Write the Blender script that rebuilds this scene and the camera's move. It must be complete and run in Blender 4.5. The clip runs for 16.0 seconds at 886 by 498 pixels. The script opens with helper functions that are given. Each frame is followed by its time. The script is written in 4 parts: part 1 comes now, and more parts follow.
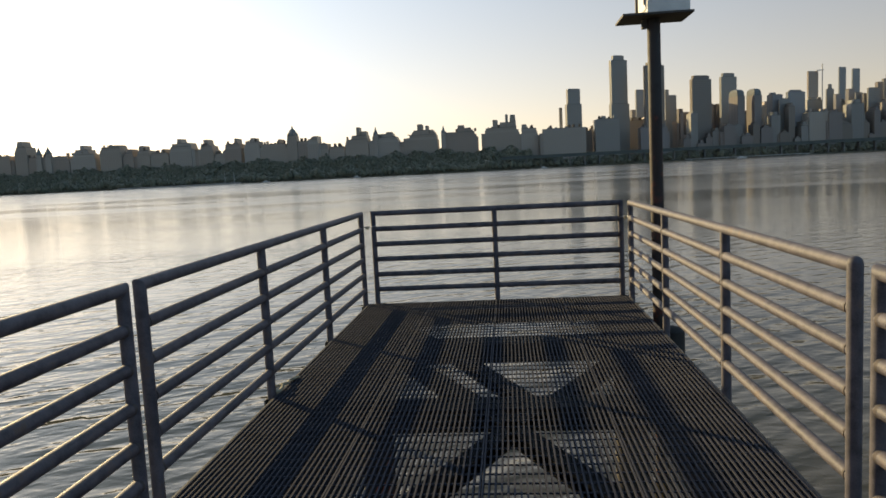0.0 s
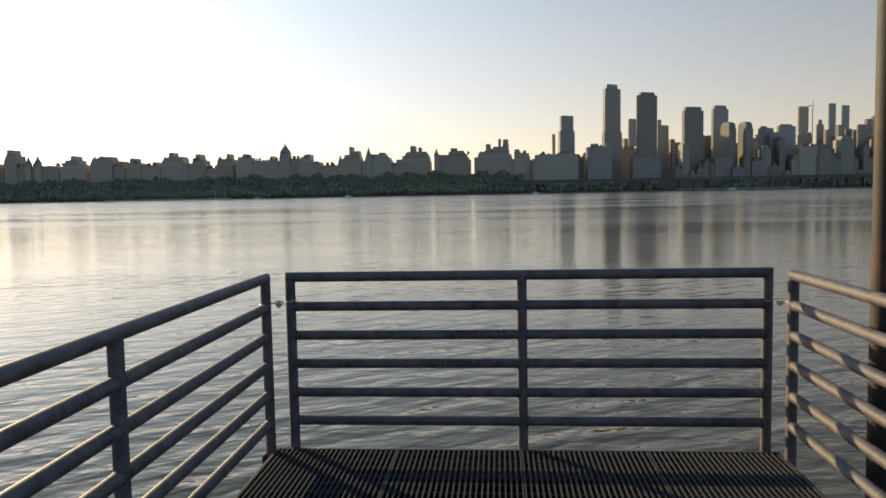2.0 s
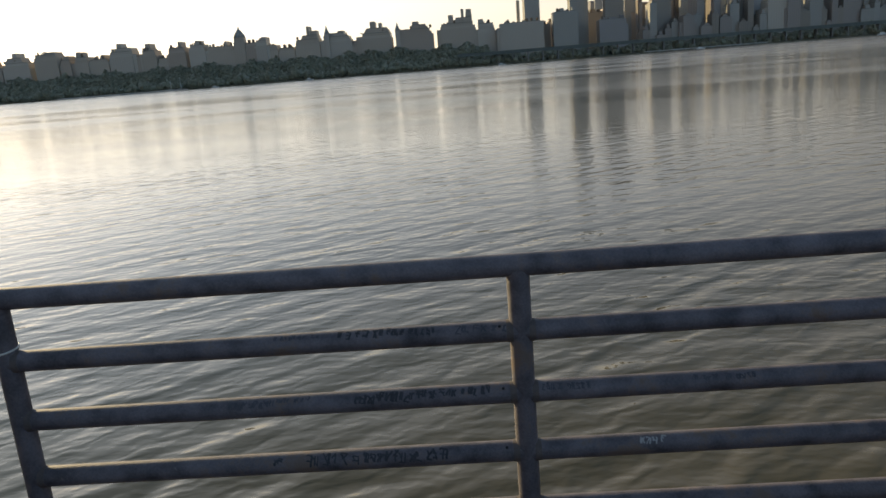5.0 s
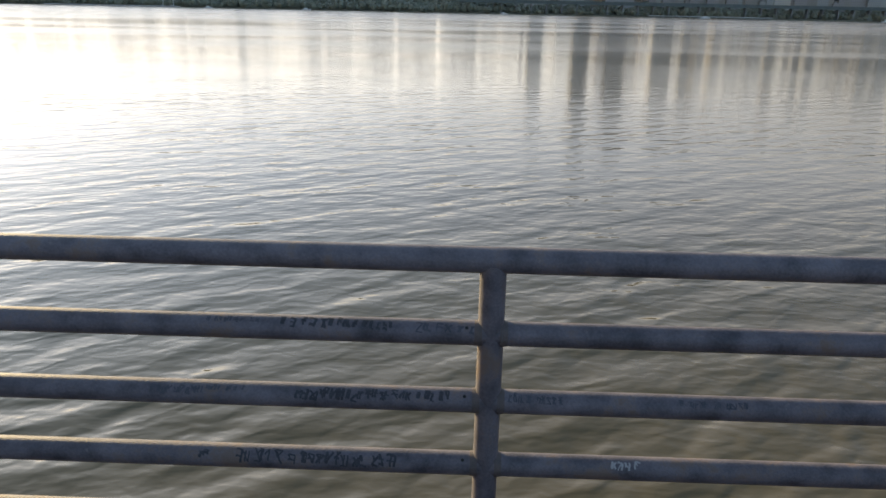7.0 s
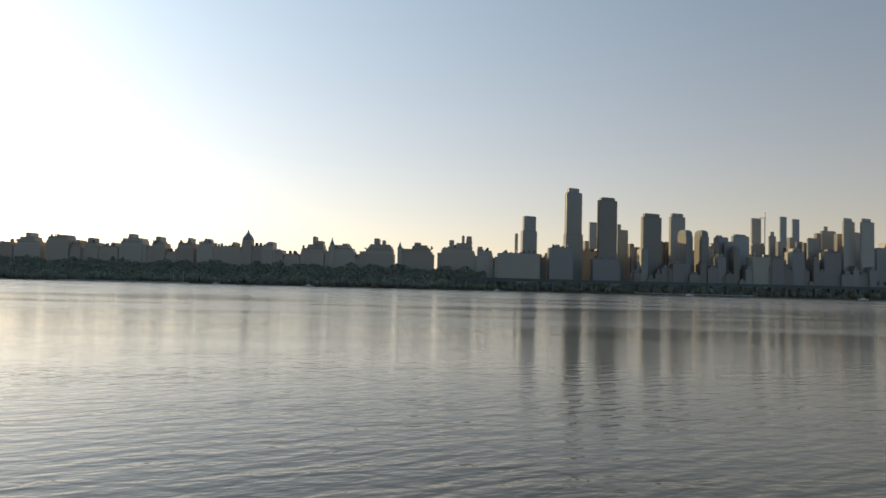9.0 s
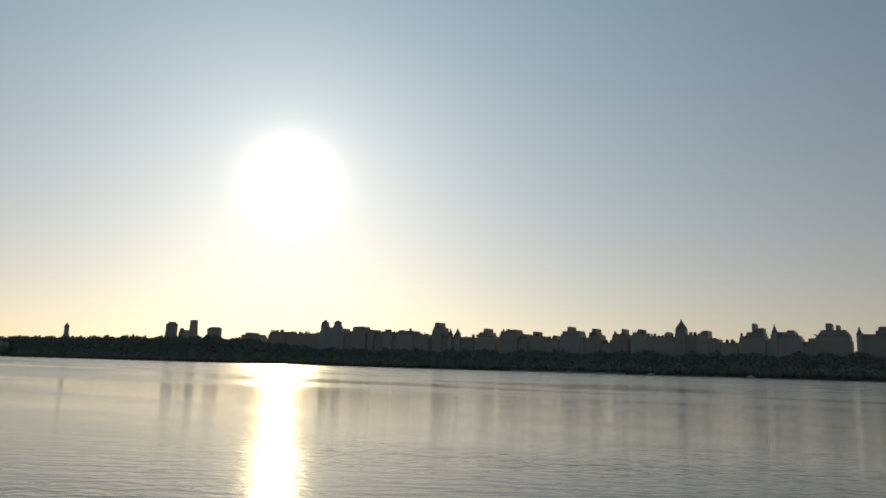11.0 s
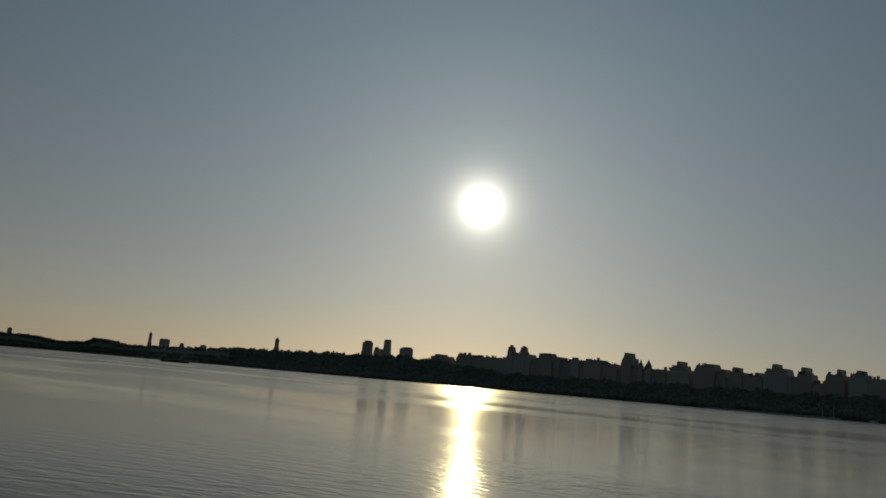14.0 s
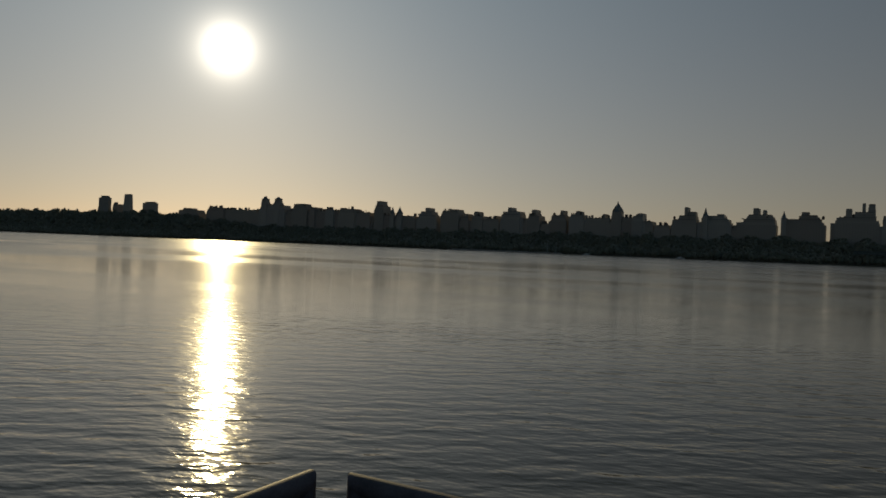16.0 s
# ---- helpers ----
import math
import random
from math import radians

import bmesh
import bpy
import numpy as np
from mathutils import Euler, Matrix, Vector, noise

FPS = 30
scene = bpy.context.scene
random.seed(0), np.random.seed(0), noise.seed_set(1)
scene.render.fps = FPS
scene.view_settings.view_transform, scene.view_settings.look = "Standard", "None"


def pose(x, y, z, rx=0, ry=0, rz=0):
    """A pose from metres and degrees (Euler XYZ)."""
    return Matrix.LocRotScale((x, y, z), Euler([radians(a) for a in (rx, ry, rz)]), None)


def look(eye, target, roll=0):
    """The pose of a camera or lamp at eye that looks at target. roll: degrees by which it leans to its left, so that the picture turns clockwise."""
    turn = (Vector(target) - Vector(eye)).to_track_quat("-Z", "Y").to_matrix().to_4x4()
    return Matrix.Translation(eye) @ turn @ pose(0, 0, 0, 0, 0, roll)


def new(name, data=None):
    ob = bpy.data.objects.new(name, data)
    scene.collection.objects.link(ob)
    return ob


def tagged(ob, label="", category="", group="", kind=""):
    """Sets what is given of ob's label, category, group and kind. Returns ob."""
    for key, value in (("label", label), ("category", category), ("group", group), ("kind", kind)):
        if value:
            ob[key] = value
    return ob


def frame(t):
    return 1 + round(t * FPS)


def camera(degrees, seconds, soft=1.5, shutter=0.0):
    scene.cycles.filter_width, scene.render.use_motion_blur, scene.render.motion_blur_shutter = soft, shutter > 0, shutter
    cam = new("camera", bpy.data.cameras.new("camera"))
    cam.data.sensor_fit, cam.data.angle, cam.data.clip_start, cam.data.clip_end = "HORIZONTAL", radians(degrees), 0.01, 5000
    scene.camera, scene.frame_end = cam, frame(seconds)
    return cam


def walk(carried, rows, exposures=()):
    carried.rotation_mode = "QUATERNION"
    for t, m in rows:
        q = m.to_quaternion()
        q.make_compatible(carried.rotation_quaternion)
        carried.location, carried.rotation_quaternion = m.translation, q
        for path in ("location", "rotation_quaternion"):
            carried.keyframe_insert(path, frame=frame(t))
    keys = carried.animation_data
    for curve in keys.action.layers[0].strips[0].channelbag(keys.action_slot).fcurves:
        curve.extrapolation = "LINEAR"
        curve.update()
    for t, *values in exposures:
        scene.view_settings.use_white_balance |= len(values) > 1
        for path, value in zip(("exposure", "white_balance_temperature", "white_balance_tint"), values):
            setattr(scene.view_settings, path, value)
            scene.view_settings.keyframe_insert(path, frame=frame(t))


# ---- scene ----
cam = camera(62.1, 16.0, soft=1.6)

# seconds, eye x y z, yaw to the left, pitch up, roll
ROWS = [
    (0.0, 0.169, -8.323, 1.482, 5.27, -6.02, -2.92),
    (0.5, 0.102, -7.143, 1.507, 4.3, -4.78, -2.18),
    (1.0, 0.038, -6.061, 1.518, 3.91, -4.05, -1.12),
    (1.5, -0.026, -5.128, 1.525, 2.98, -3.52, -1.99),
    (2.0, -0.126, -4.318, 1.526, 4.41, -4.33, -1.07),
    (2.5, -0.183, -3.593, 1.545, 4.2, -3.76, -0.23),
    (3.0, -0.206, -2.925, 1.537, 4.02, -5.24, 0.22),
    (3.5, -0.171, -2.506, 1.543, 6.04, -5.96, -1.39),
    (4.0, -0.177, -2.175, 1.542, 2.93, -7.72, -1.96),
    (4.5, -0.133, -1.967, 1.545, 2.29, -12.0, -3.71),
    (4.7, -0.116, -1.904, 1.545, 2.57, -12.78, -4.74),
    (6.8, -0.076, -1.582, 1.556, 2.04, -18.72, 1.17),
    (7.0, -0.079, -1.555, 1.566, 1.29, -17.94, 1.22),
    (7.5, -0.11, -1.586, 1.615, 2.13, -11.67, -1.17),
    (8.0, -0.131, -1.66, 1.69, 1.52, -3.68, 1.5),
    (8.2, -0.107, -1.68, 1.674, 0.25, -1.41, 1.07),
    (10.3, -0.153, -1.688, 1.691, 14.82, 6.23, 1.21),
    (10.5, -0.155, -1.687, 1.691, 19.5, 7.38, 0.7),
    (11.0, -0.161, -1.685, 1.693, 34.35, 9.12, 1.56),
    (11.5, -0.166, -1.682, 1.694, 46.67, 11.41, 1.63),
    (12.0, -0.172, -1.679, 1.695, 55.37, 12.07, 3.78),
    (12.5, -0.177, -1.676, 1.697, 60.35, 17.02, 4.7),
    (13.0, -0.183, -1.674, 1.698, 62.38, 17.46, 4.39),
    (13.5, -0.188, -1.671, 1.7, 50.58, 14.22, 4.71),
    (14.0, -0.194, -1.668, 1.701, 49.19, 10.3, 4.94),
    (14.5, -0.199, -1.665, 1.702, 37.96, 5.35, 4.06),
    (15.0, -0.205, -1.663, 1.704, 26.21, 0.67, 2.86),
    (15.5, -0.211, -1.65, 1.705, 29.19, 0.34, 1.94),
    (16.0, -0.194, -1.675, 1.71, 29.56, -0.12, 2.23),
]


def toward(yaw, pitch):
    a, b = radians(yaw), radians(pitch)
    return Vector((-math.sin(a) * math.cos(b), math.cos(a) * math.cos(b), math.sin(b)))


def aimed(x, y, z, yaw, pitch, roll):
    eye = Vector((x, y, z))
    return look(eye, eye + toward(yaw, pitch), roll)


EXPOSURES = [
    (0.0, 0.36, 7050, 11), (4.2, 0.34, 7050, 11), (4.7, 0.46, 7050, 11), (6.8, 1.18, 6850, 13), (7.2, 1.2, 6850, 13), (8.2, 0.66, 6980, 11), (10.3, -0.4, 6950, 7), (11.0, -0.85, 6950, 6),
    (12.0, -1.8, 6700, 6), (12.5, -1.9, 6700, 5), (13.0, -1.9, 6700, 5), (14.0, -2.0, 6750, 3), (14.5, -2.05, 6800, 1), (15.0, -1.9, 6980, 7), (16.0, -1.85, 7100, 7),
]
walk(cam, [(r[0], aimed(*r[1:])) for r in ROWS], EXPOSURES)

# ---- sky and sun ----
SUN_YAW, SUN_UP = 46.4, 13.9
TO_SUN = toward(SUN_YAW, SUN_UP)

world = bpy.data.worlds.new("sky")
scene.world = world
world.use_nodes = True
wn, wl = world.node_tree.nodes, world.node_tree.links
wn.clear()
sky = wn.new("ShaderNodeTexSky")
sky.sky_type = "NISHITA"
sky.sun_disc = False
sky.sun_elevation, sky.sun_rotation = radians(SUN_UP), radians(-SUN_YAW)
sky.air_density, sky.dust_density, sky.ozone_density, sky.altitude = 1.0, 0.4, 1.5, 0
coord = wn.new("ShaderNodeTexCoord")
dot = wn.new("ShaderNodeVectorMath")
dot.operation = "DOT_PRODUCT"
dot.inputs[1].default_value = TO_SUN
wl.new(coord.outputs["Generated"], dot.inputs[0])


def wmath(op, a, b=None):
    n = wn.new("ShaderNodeMath")
    n.operation = op
    for slot, v in enumerate((a, b)):
        if v is None:
            continue
        if isinstance(v, (int, float)):
            n.inputs[slot].default_value = v
        else:
            wl.new(v, n.inputs[slot])
    return n.outputs[0]


# hazy glow of the low sun: a bright core and a wide soft aureole
angle = wmath("ARCCOSINE", wmath("MINIMUM", dot.outputs["Value"], 0.99999))
core = wmath("MULTIPLY", wmath("EXPONENT", wmath("DIVIDE", angle, -radians(0.9))), 17.0)
ring = wmath("MULTIPLY", wmath("EXPONENT", wmath("DIVIDE", angle, -radians(4.0))), 0.23)
halo = wmath("MULTIPLY", wmath("EXPONENT", wmath("DIVIDE", angle, -radians(30.0))), 0.79)
# summer haze: pale all over, peach towards the horizon
height = wn.new("ShaderNodeSeparateXYZ")
wl.new(coord.outputs["Generated"], height.inputs[0])
low_haze = wmath("EXPONENT", wmath("MULTIPLY", wmath("ABSOLUTE", height.outputs[2]), -4.1))
haze = wn.new("ShaderNodeMix")
haze.data_type = "RGBA"
near_sun = wmath("MULTIPLY_ADD", wmath("EXPONENT", wmath("DIVIDE", angle, -radians(50.0))), 1.28)
near_sun.node.inputs[2].default_value = 0.15
peach = wn.new("ShaderNodeVectorMath")
peach.operation = "SCALE"
peach.inputs[0].default_value = (0.75, 0.470, 0.275)
wl.new(near_sun, peach.inputs["Scale"])
wl.new(peach.outputs[0], haze.inputs["B"])
wl.new(low_haze, haze.inputs["Factor"])
back = wmath("MULTIPLY", wmath("MAXIMUM", wmath("MULTIPLY", dot.outputs["Value"], -1.0), 0.0), 4.4)
phase = wmath("ADD", wmath("ADD", wmath("MULTIPLY", dot.outputs["Value"], dot.outputs["Value"]), back), 1.0)
# thinner haze overhead
phase = wmath("MULTIPLY", phase, wmath("SUBTRACT", 1.0, wmath("MULTIPLY", wmath("MAXIMUM", height.outputs[2], 0.0), 0.8)))
blue = wn.new("ShaderNodeVectorMath")
blue.operation = "SCALE"
blue.inputs[0].default_value = (0.030, 0.087, 0.160)
wl.new(phase, blue.inputs["Scale"])
wl.new(blue.outputs[0], haze.inputs["A"])
wide = wn.new("ShaderNodeVectorMath")
wide.operation = "SCALE"
wide.inputs[0].default_value = (0.66, 0.96, 1.20)
wl.new(halo, wide.inputs["Scale"])
lit_haze = wn.new("ShaderNodeVectorMath")
wl.new(haze.outputs["Result"], lit_haze.inputs[0])
wl.new(wide.outputs[0], lit_haze.inputs[1])
bg_haze, with_haze = wn.new("ShaderNodeBackground"), wn.new("ShaderNodeAddShader")
wl.new(lit_haze.outputs[0], bg_haze.inputs[0])
bg_sky, bg_sun, both, out = (wn.new("ShaderNode" + k) for k in ("Background", "Background", "AddShader", "OutputWorld"))
wl.new(sky.outputs[0], bg_sky.inputs[0])
bg_sky.inputs[1].default_value = 0.045
bg_sun.inputs[0].default_value = (1.0, 0.93, 0.85, 1)
wl.new(core, bg_sun.inputs[1])
bg_ring, with_ring = wn.new("ShaderNodeBackground"), wn.new("ShaderNodeAddShader")
bg_ring.inputs[0].default_value = (1.0, 0.86, 0.64, 1)
wl.new(ring, bg_ring.inputs[1])
wl.new(bg_sun.outputs[0], with_ring.inputs[0])
wl.new(bg_ring.outputs[0], with_ring.inputs[1])
wl.new(bg_sky.outputs[0], both.inputs[0])
wl.new(with_ring.outputs[0], both.inputs[1])
wl.new(both.outputs[0], with_haze.inputs[0])
wl.new(bg_haze.outputs[0], with_haze.inputs[1])
wl.new(with_haze.outputs[0], out.inputs[0])

sun = new("sun", bpy.data.lights.new("sun", "SUN"))
sun.data.energy, sun.data.angle, sun.data.color = 5.0, radians(0.53), (1.0, 0.80, 0.43)
sun.matrix_world = look((0, 0, 60), Vector((0, 0, 60)) - TO_SUN)

# ---- materials ----
def nodes_of(name):
    m = bpy.data.materials.new(name)
    m.use_nodes = True
    n, l = m.node_tree.nodes, m.node_tree.links
    return m, n, l, n["Principled BSDF"]


def surface(name, dark, light, rough=0.6, metal=0.0, grain=8.0, fine=90.0, bump=0.002, stain=None, stain_scale=2.0, stain_at=0.6, vary=0.0, scuff=None):
    """Two colours mixed by a coarse and a fine noise, relief from the fine one, optional stain."""
    m, n, l, b = nodes_of(name)
    at = n.new("ShaderNodeTexCoord")
    big, small = n.new("ShaderNodeTexNoise"), n.new("ShaderNodeTexNoise")
    big.inputs["Scale"].default_value, big.inputs["Detail"].default_value = grain, 5
    small.inputs["Scale"].default_value, small.inputs["Detail"].default_value = fine, 3
    for t in (big, small):
        l.new(at.outputs["Object"], t.inputs["Vector"])
    mixed = n.new("ShaderNodeMix")
    mixed.data_type = "RGBA"
    ramp = n.new("ShaderNodeMath")
    ramp.operation = "MULTIPLY_ADD"
    ramp.inputs[1].default_value = 0.35
    l.new(small.outputs["Fac"], ramp.inputs[0])
    l.new(big.outputs["Fac"], ramp.inputs[2])
    shift = n.new("ShaderNodeMapRange")
    shift.inputs["From Min"].default_value, shift.inputs["From Max"].default_value = 0.42, 0.95
    l.new(ramp.outputs[0], shift.inputs["Value"])
    l.new(shift.outputs[0], mixed.inputs["Factor"])
    mixed.inputs["A"].default_value, mixed.inputs["B"].default_value = (*dark, 1), (*light, 1)
    color = mixed.outputs["Result"]
    for stain, stain_scale, stain_at in ((stain, stain_scale, stain_at), scuff or (None, 0, 0)):
        if not stain:
            continue
        spots = n.new("ShaderNodeTexNoise")
        spots.inputs["Scale"].default_value, spots.inputs["Detail"].default_value, spots.inputs["Roughness"].default_value = stain_scale, 8, 0.7
        l.new(at.outputs["Object"], spots.inputs["Vector"])
        cut = n.new("ShaderNodeMapRange")
        cut.inputs["From Min"].default_value, cut.inputs["From Max"].default_value = stain_at, stain_at + 0.09
        l.new(spots.outputs["Fac"], cut.inputs["Value"])
        over = n.new("ShaderNodeMix")
        over.data_type = "RGBA"
        over.inputs["B"].default_value = (*stain, 1)
        l.new(cut.outputs[0], over.inputs["Factor"])
        l.new(color, over.inputs["A"])
        color = over.outputs["Result"]
    if vary:
        info, hsv, span = n.new("ShaderNodeObjectInfo"), n.new("ShaderNodeHueSaturation"), n.new("ShaderNodeMapRange")
        span.inputs["To Min"].default_value, span.inputs["To Max"].default_value = 1 - vary, 1 + vary
        l.new(info.outputs["Random"], span.inputs["Value"])
        l.new(span.outputs[0], hsv.inputs["Value"])
        l.new(color, hsv.inputs["Color"])
        color = hsv.outputs[0]
    l.new(color, b.inputs["Base Color"])
    rmap = n.new("ShaderNodeMapRange")
    rmap.inputs["To Min"].default_value, rmap.inputs["To Max"].default_value = max(0.02, rough - 0.12), min(1, rough + 0.15)
    l.new(big.outputs["Fac"], rmap.inputs["Value"])
    l.new(rmap.outputs[0], b.inputs["Roughness"])
    b.inputs["Metallic"].default_value = metal
    if bump:
        bm_ = n.new("ShaderNodeBump")
        bm_.inputs["Distance"].default_value, bm_.inputs["Strength"].default_value = bump, 0.6
        l.new(small.outputs["Fac"], bm_.inputs["Height"])
        l.new(bm_.outputs[0], b.inputs["Normal"])
    return m


def facade(name, wall, window, storey=3.4, bay=4.2, glass=0.35, seen=0.13):
    """Far masonry or glass wall: storeys and bays of windows, blotched and varied from house to house."""
    m, n, l, b = nodes_of(name)
    geo = n.new("ShaderNodeNewGeometry")
    sep = n.new("ShaderNodeSeparateXYZ")
    l.new(geo.outputs["Position"], sep.inputs[0])

    def calc(op, a, c):
        k = n.new("ShaderNodeMath")
        k.operation = op
        for slot, v in enumerate((a, c)):
            if isinstance(v, (int, float)):
                k.inputs[slot].default_value = v
            else:
                l.new(v, k.inputs[slot])
        return k.outputs[0]

    along = calc("ADD", sep.outputs[0], sep.outputs[1])
    u = calc("FRACT", calc("DIVIDE", along, bay), 0)
    v = calc("FRACT", calc("DIVIDE", sep.outputs[2], storey), 0)
    hole = calc("MULTIPLY", calc("LESS_THAN", calc("ABSOLUTE", calc("SUBTRACT", u, 0.5), 0), glass * 0.75), calc("LESS_THAN", calc("ABSOLUTE", calc("SUBTRACT", v, 0.5), 0), glass * 0.8))
    blot = n.new("ShaderNodeTexNoise")
    blot.inputs["Scale"].default_value, blot.inputs["Detail"].default_value = 0.05, 6
    l.new(geo.outputs["Position"], blot.inputs["Vector"])
    info, hsv = n.new("ShaderNodeObjectInfo"), n.new("ShaderNodeHueSaturation")
    span = n.new("ShaderNodeMapRange")
    span.inputs["To Min"].default_value, span.inputs["To Max"].default_value = 0.88, 1.08
    l.new(calc("ADD", calc("MULTIPLY", info.outputs["Random"], 0.7), calc("MULTIPLY", blot.outputs["Fac"], 0.4)), span.inputs["Value"])
    l.new(span.outputs[0], hsv.inputs["Value"])
    hsv.inputs["Color"].default_value = (*wall, 1)
    mix = n.new("ShaderNodeMix")
    mix.data_type = "RGBA"
    mix.inputs["B"].default_value = (*window, 1)
    l.new(hsv.outputs[0], mix.inputs["A"])
    l.new(calc("MULTIPLY", hole, seen), mix.inputs["Factor"])
    l.new(mix.outputs["Result"], b.inputs["Base Color"])
    l.new(calc("SUBTRACT", 0.85, calc("MULTIPLY", hole, 0.6)), b.inputs["Roughness"])
    return m


def leaves(name, dark, light, scale=0.4):
    m, n, l, b = nodes_of(name)
    geo, tex, mix = n.new("ShaderNodeNewGeometry"), n.new("ShaderNodeTexNoise"), n.new("ShaderNodeMix")
    mix.data_type = "RGBA"
    tex.inputs["Scale"].default_value, tex.inputs["Detail"].default_value = scale, 6
    l.new(geo.outputs["Position"], tex.inputs["Vector"])
    add = n.new("ShaderNodeMath")
    add.operation = "MULTIPLY_ADD"
    add.inputs[1].default_value = 0.5
    l.new(geo.outputs["Random Per Island"], add.inputs[0])
    l.new(tex.outputs["Fac"], add.inputs[2])
    rng = n.new("ShaderNodeMapRange")
    rng.inputs["From Min"].default_value, rng.inputs["From Max"].default_value = 0.35, 1.1
    l.new(add.outputs[0], rng.inputs["Value"])
    l.new(rng.outputs[0], mix.inputs["Factor"])
    mix.inputs["A"].default_value, mix.inputs["B"].default_value = (*dark, 1), (*light, 1)
    l.new(mix.outputs["Result"], b.inputs["Base Color"])
    b.inputs["Roughness"].default_value = 0.7
    # sheen added to lift the far leaves where haze would
    b.inputs["Sheen Weight"].default_value, b.inputs["Sheen Roughness"].default_value = 0.3, 0.6
    # leaves let some of the light behind them through
    behind, both_ways = n.new("ShaderNodeBsdfTranslucent"), n.new("ShaderNodeMixShader")
    l.new(mix.outputs["Result"], behind.inputs["Color"])
    both_ways.inputs[0].default_value = 0.12
    l.new(b.outputs[0], both_ways.inputs[1])
    l.new(behind.outputs[0], both_ways.inputs[2])
    l.new(both_ways.outputs[0], n["Material Output"].inputs["Surface"])
    return m


def river_water():
    m, n, l, b = nodes_of("river_water")
    geo = n.new("ShaderNodeNewGeometry")
    b.inputs["IOR"].default_value = 1.33
    silt = n.new("ShaderNodeTexNoise")
    silt.inputs["Scale"].default_value, silt.inputs["Detail"].default_value = 0.25, 4
    l.new(geo.outputs["Position"], silt.inputs["Vector"])
    mix = n.new("ShaderNodeMix")
    mix.data_type = "RGBA"
    mix.inputs["A"].default_value, mix.inputs["B"].default_value = (0.049, 0.040, 0.020, 1), (0.070, 0.058, 0.031, 1)
    l.new(silt.outputs["Fac"], mix.inputs["Factor"])
    l.new(mix.outputs["Result"], b.inputs["Base Color"])
    def calc(op, a, c=0.0, d=None):
        k = n.new("ShaderNodeMath")
        k.operation = op
        for slot, v in enumerate((a, c, d)):
            if v is None:
                continue
            if isinstance(v, (int, float)):
                k.inputs[slot].default_value = v
            else:
                l.new(v, k.inputs[slot])
        return k.outputs[0]

    def cloudy(size, stretch, turn, detail=2):
        place = n.new("ShaderNodeMapping")
        place.vector_type = "TEXTURE"
        place.inputs["Rotation"].default_value = (0, 0, radians(turn))
        place.inputs["Scale"].default_value = (size * stretch, size, 1)
        l.new(geo.outputs["Position"], place.inputs["Vector"])
        tex = n.new("ShaderNodeTexNoise")
        tex.inputs["Scale"].default_value, tex.inputs["Detail"].default_value = 1.0, detail
        l.new(place.outputs[0], tex.inputs["Vector"])
        return tex.outputs["Fac"]

    spot = n.new("ShaderNodeSeparateXYZ")
    l.new(geo.outputs["Position"], spot.inputs[0])
    reach = n.new("ShaderNodeVectorMath")
    reach.operation = "LENGTH"
    l.new(geo.outputs["Position"], reach.inputs[0])
    # even ripples by the lee of the pier, calmer and finer further out, a soft ruffled sheen towards the far bank
    lee = calc("DIVIDE", 1.0, calc("ADD", 1.0, calc("POWER", calc("DIVIDE", reach.outputs["Value"], 17.0), 1.7)))
    ripple = calc("DIVIDE", 1.0, calc("ADD", 1.0, calc("POWER", calc("DIVIDE", reach.outputs["Value"], 75.0), 2.0)))
    open_water = calc("SUBTRACT", 1.0, calc("DIVIDE", 1.0, calc("ADD", 1.0, calc("POWER", calc("DIVIDE", reach.outputs["Value"], 24.0), 1.7))))
    calm = n.new("ShaderNodeMapRange")
    calm.interpolation_type = "SMOOTHSTEP"
    calm.inputs["From Min"].default_value, calm.inputs["From Max"].default_value = 60, 500
    l.new(reach.outputs["Value"], calm.inputs["Value"])
    close_by = calc("MULTIPLY_ADD", cloudy(7.0, 1.8, 10), 2.1, -0.12)
    gust = calc("MULTIPLY", close_by, lee)
    height = calc("MULTIPLY", cloudy(0.20, 2.0, 8, 3), calc("MULTIPLY", ripple, 0.0090))
    # wave trains: length, turn of the crests, height, bending of the crests
    for length, turn, tall, bend in ((1.9, 14, 0.0060, 5.0), (0.98, 30, 0.0080, 6.0), (0.62, 41, 0.0044, 6.5), (0.37, 20, 0.0018, 7.0), (0.80, -16, 0.0030, 6.0), (0.24, 33, 0.0013, 7.0), (0.17, -8, 0.0006, 7.0)):
        across = calc("SUBTRACT", calc("MULTIPLY", spot.outputs[1], math.cos(radians(turn))), calc("MULTIPLY", spot.outputs[0], math.sin(radians(turn))))
        phase = calc("MULTIPLY_ADD", across, math.tau / length, calc("MULTIPLY", cloudy(length * 1.5, 1.2, turn), bend * 2))
        height = calc("MULTIPLY_ADD", calc("MULTIPLY", calc("SINE", phase), gust), tall, height)
    bump = n.new("ShaderNodeBump")
    bump.inputs["Strength"].default_value, bump.inputs["Distance"].default_value = 1.0, 1.0
    l.new(height, bump.inputs["Height"])
    l.new(bump.outputs[0], b.inputs["Normal"])
    breeze = n.new("ShaderNodeMapRange")
    breeze.interpolation_type = "SMOOTHSTEP"
    breeze.inputs["From Min"].default_value, breeze.inputs["From Max"].default_value = 0.40, 0.60
    breeze.inputs["To Min"].default_value, breeze.inputs["To Max"].default_value = 0.55, 1.2
    l.new(cloudy(26.0, 3.0, 6, 5), breeze.inputs["Value"])
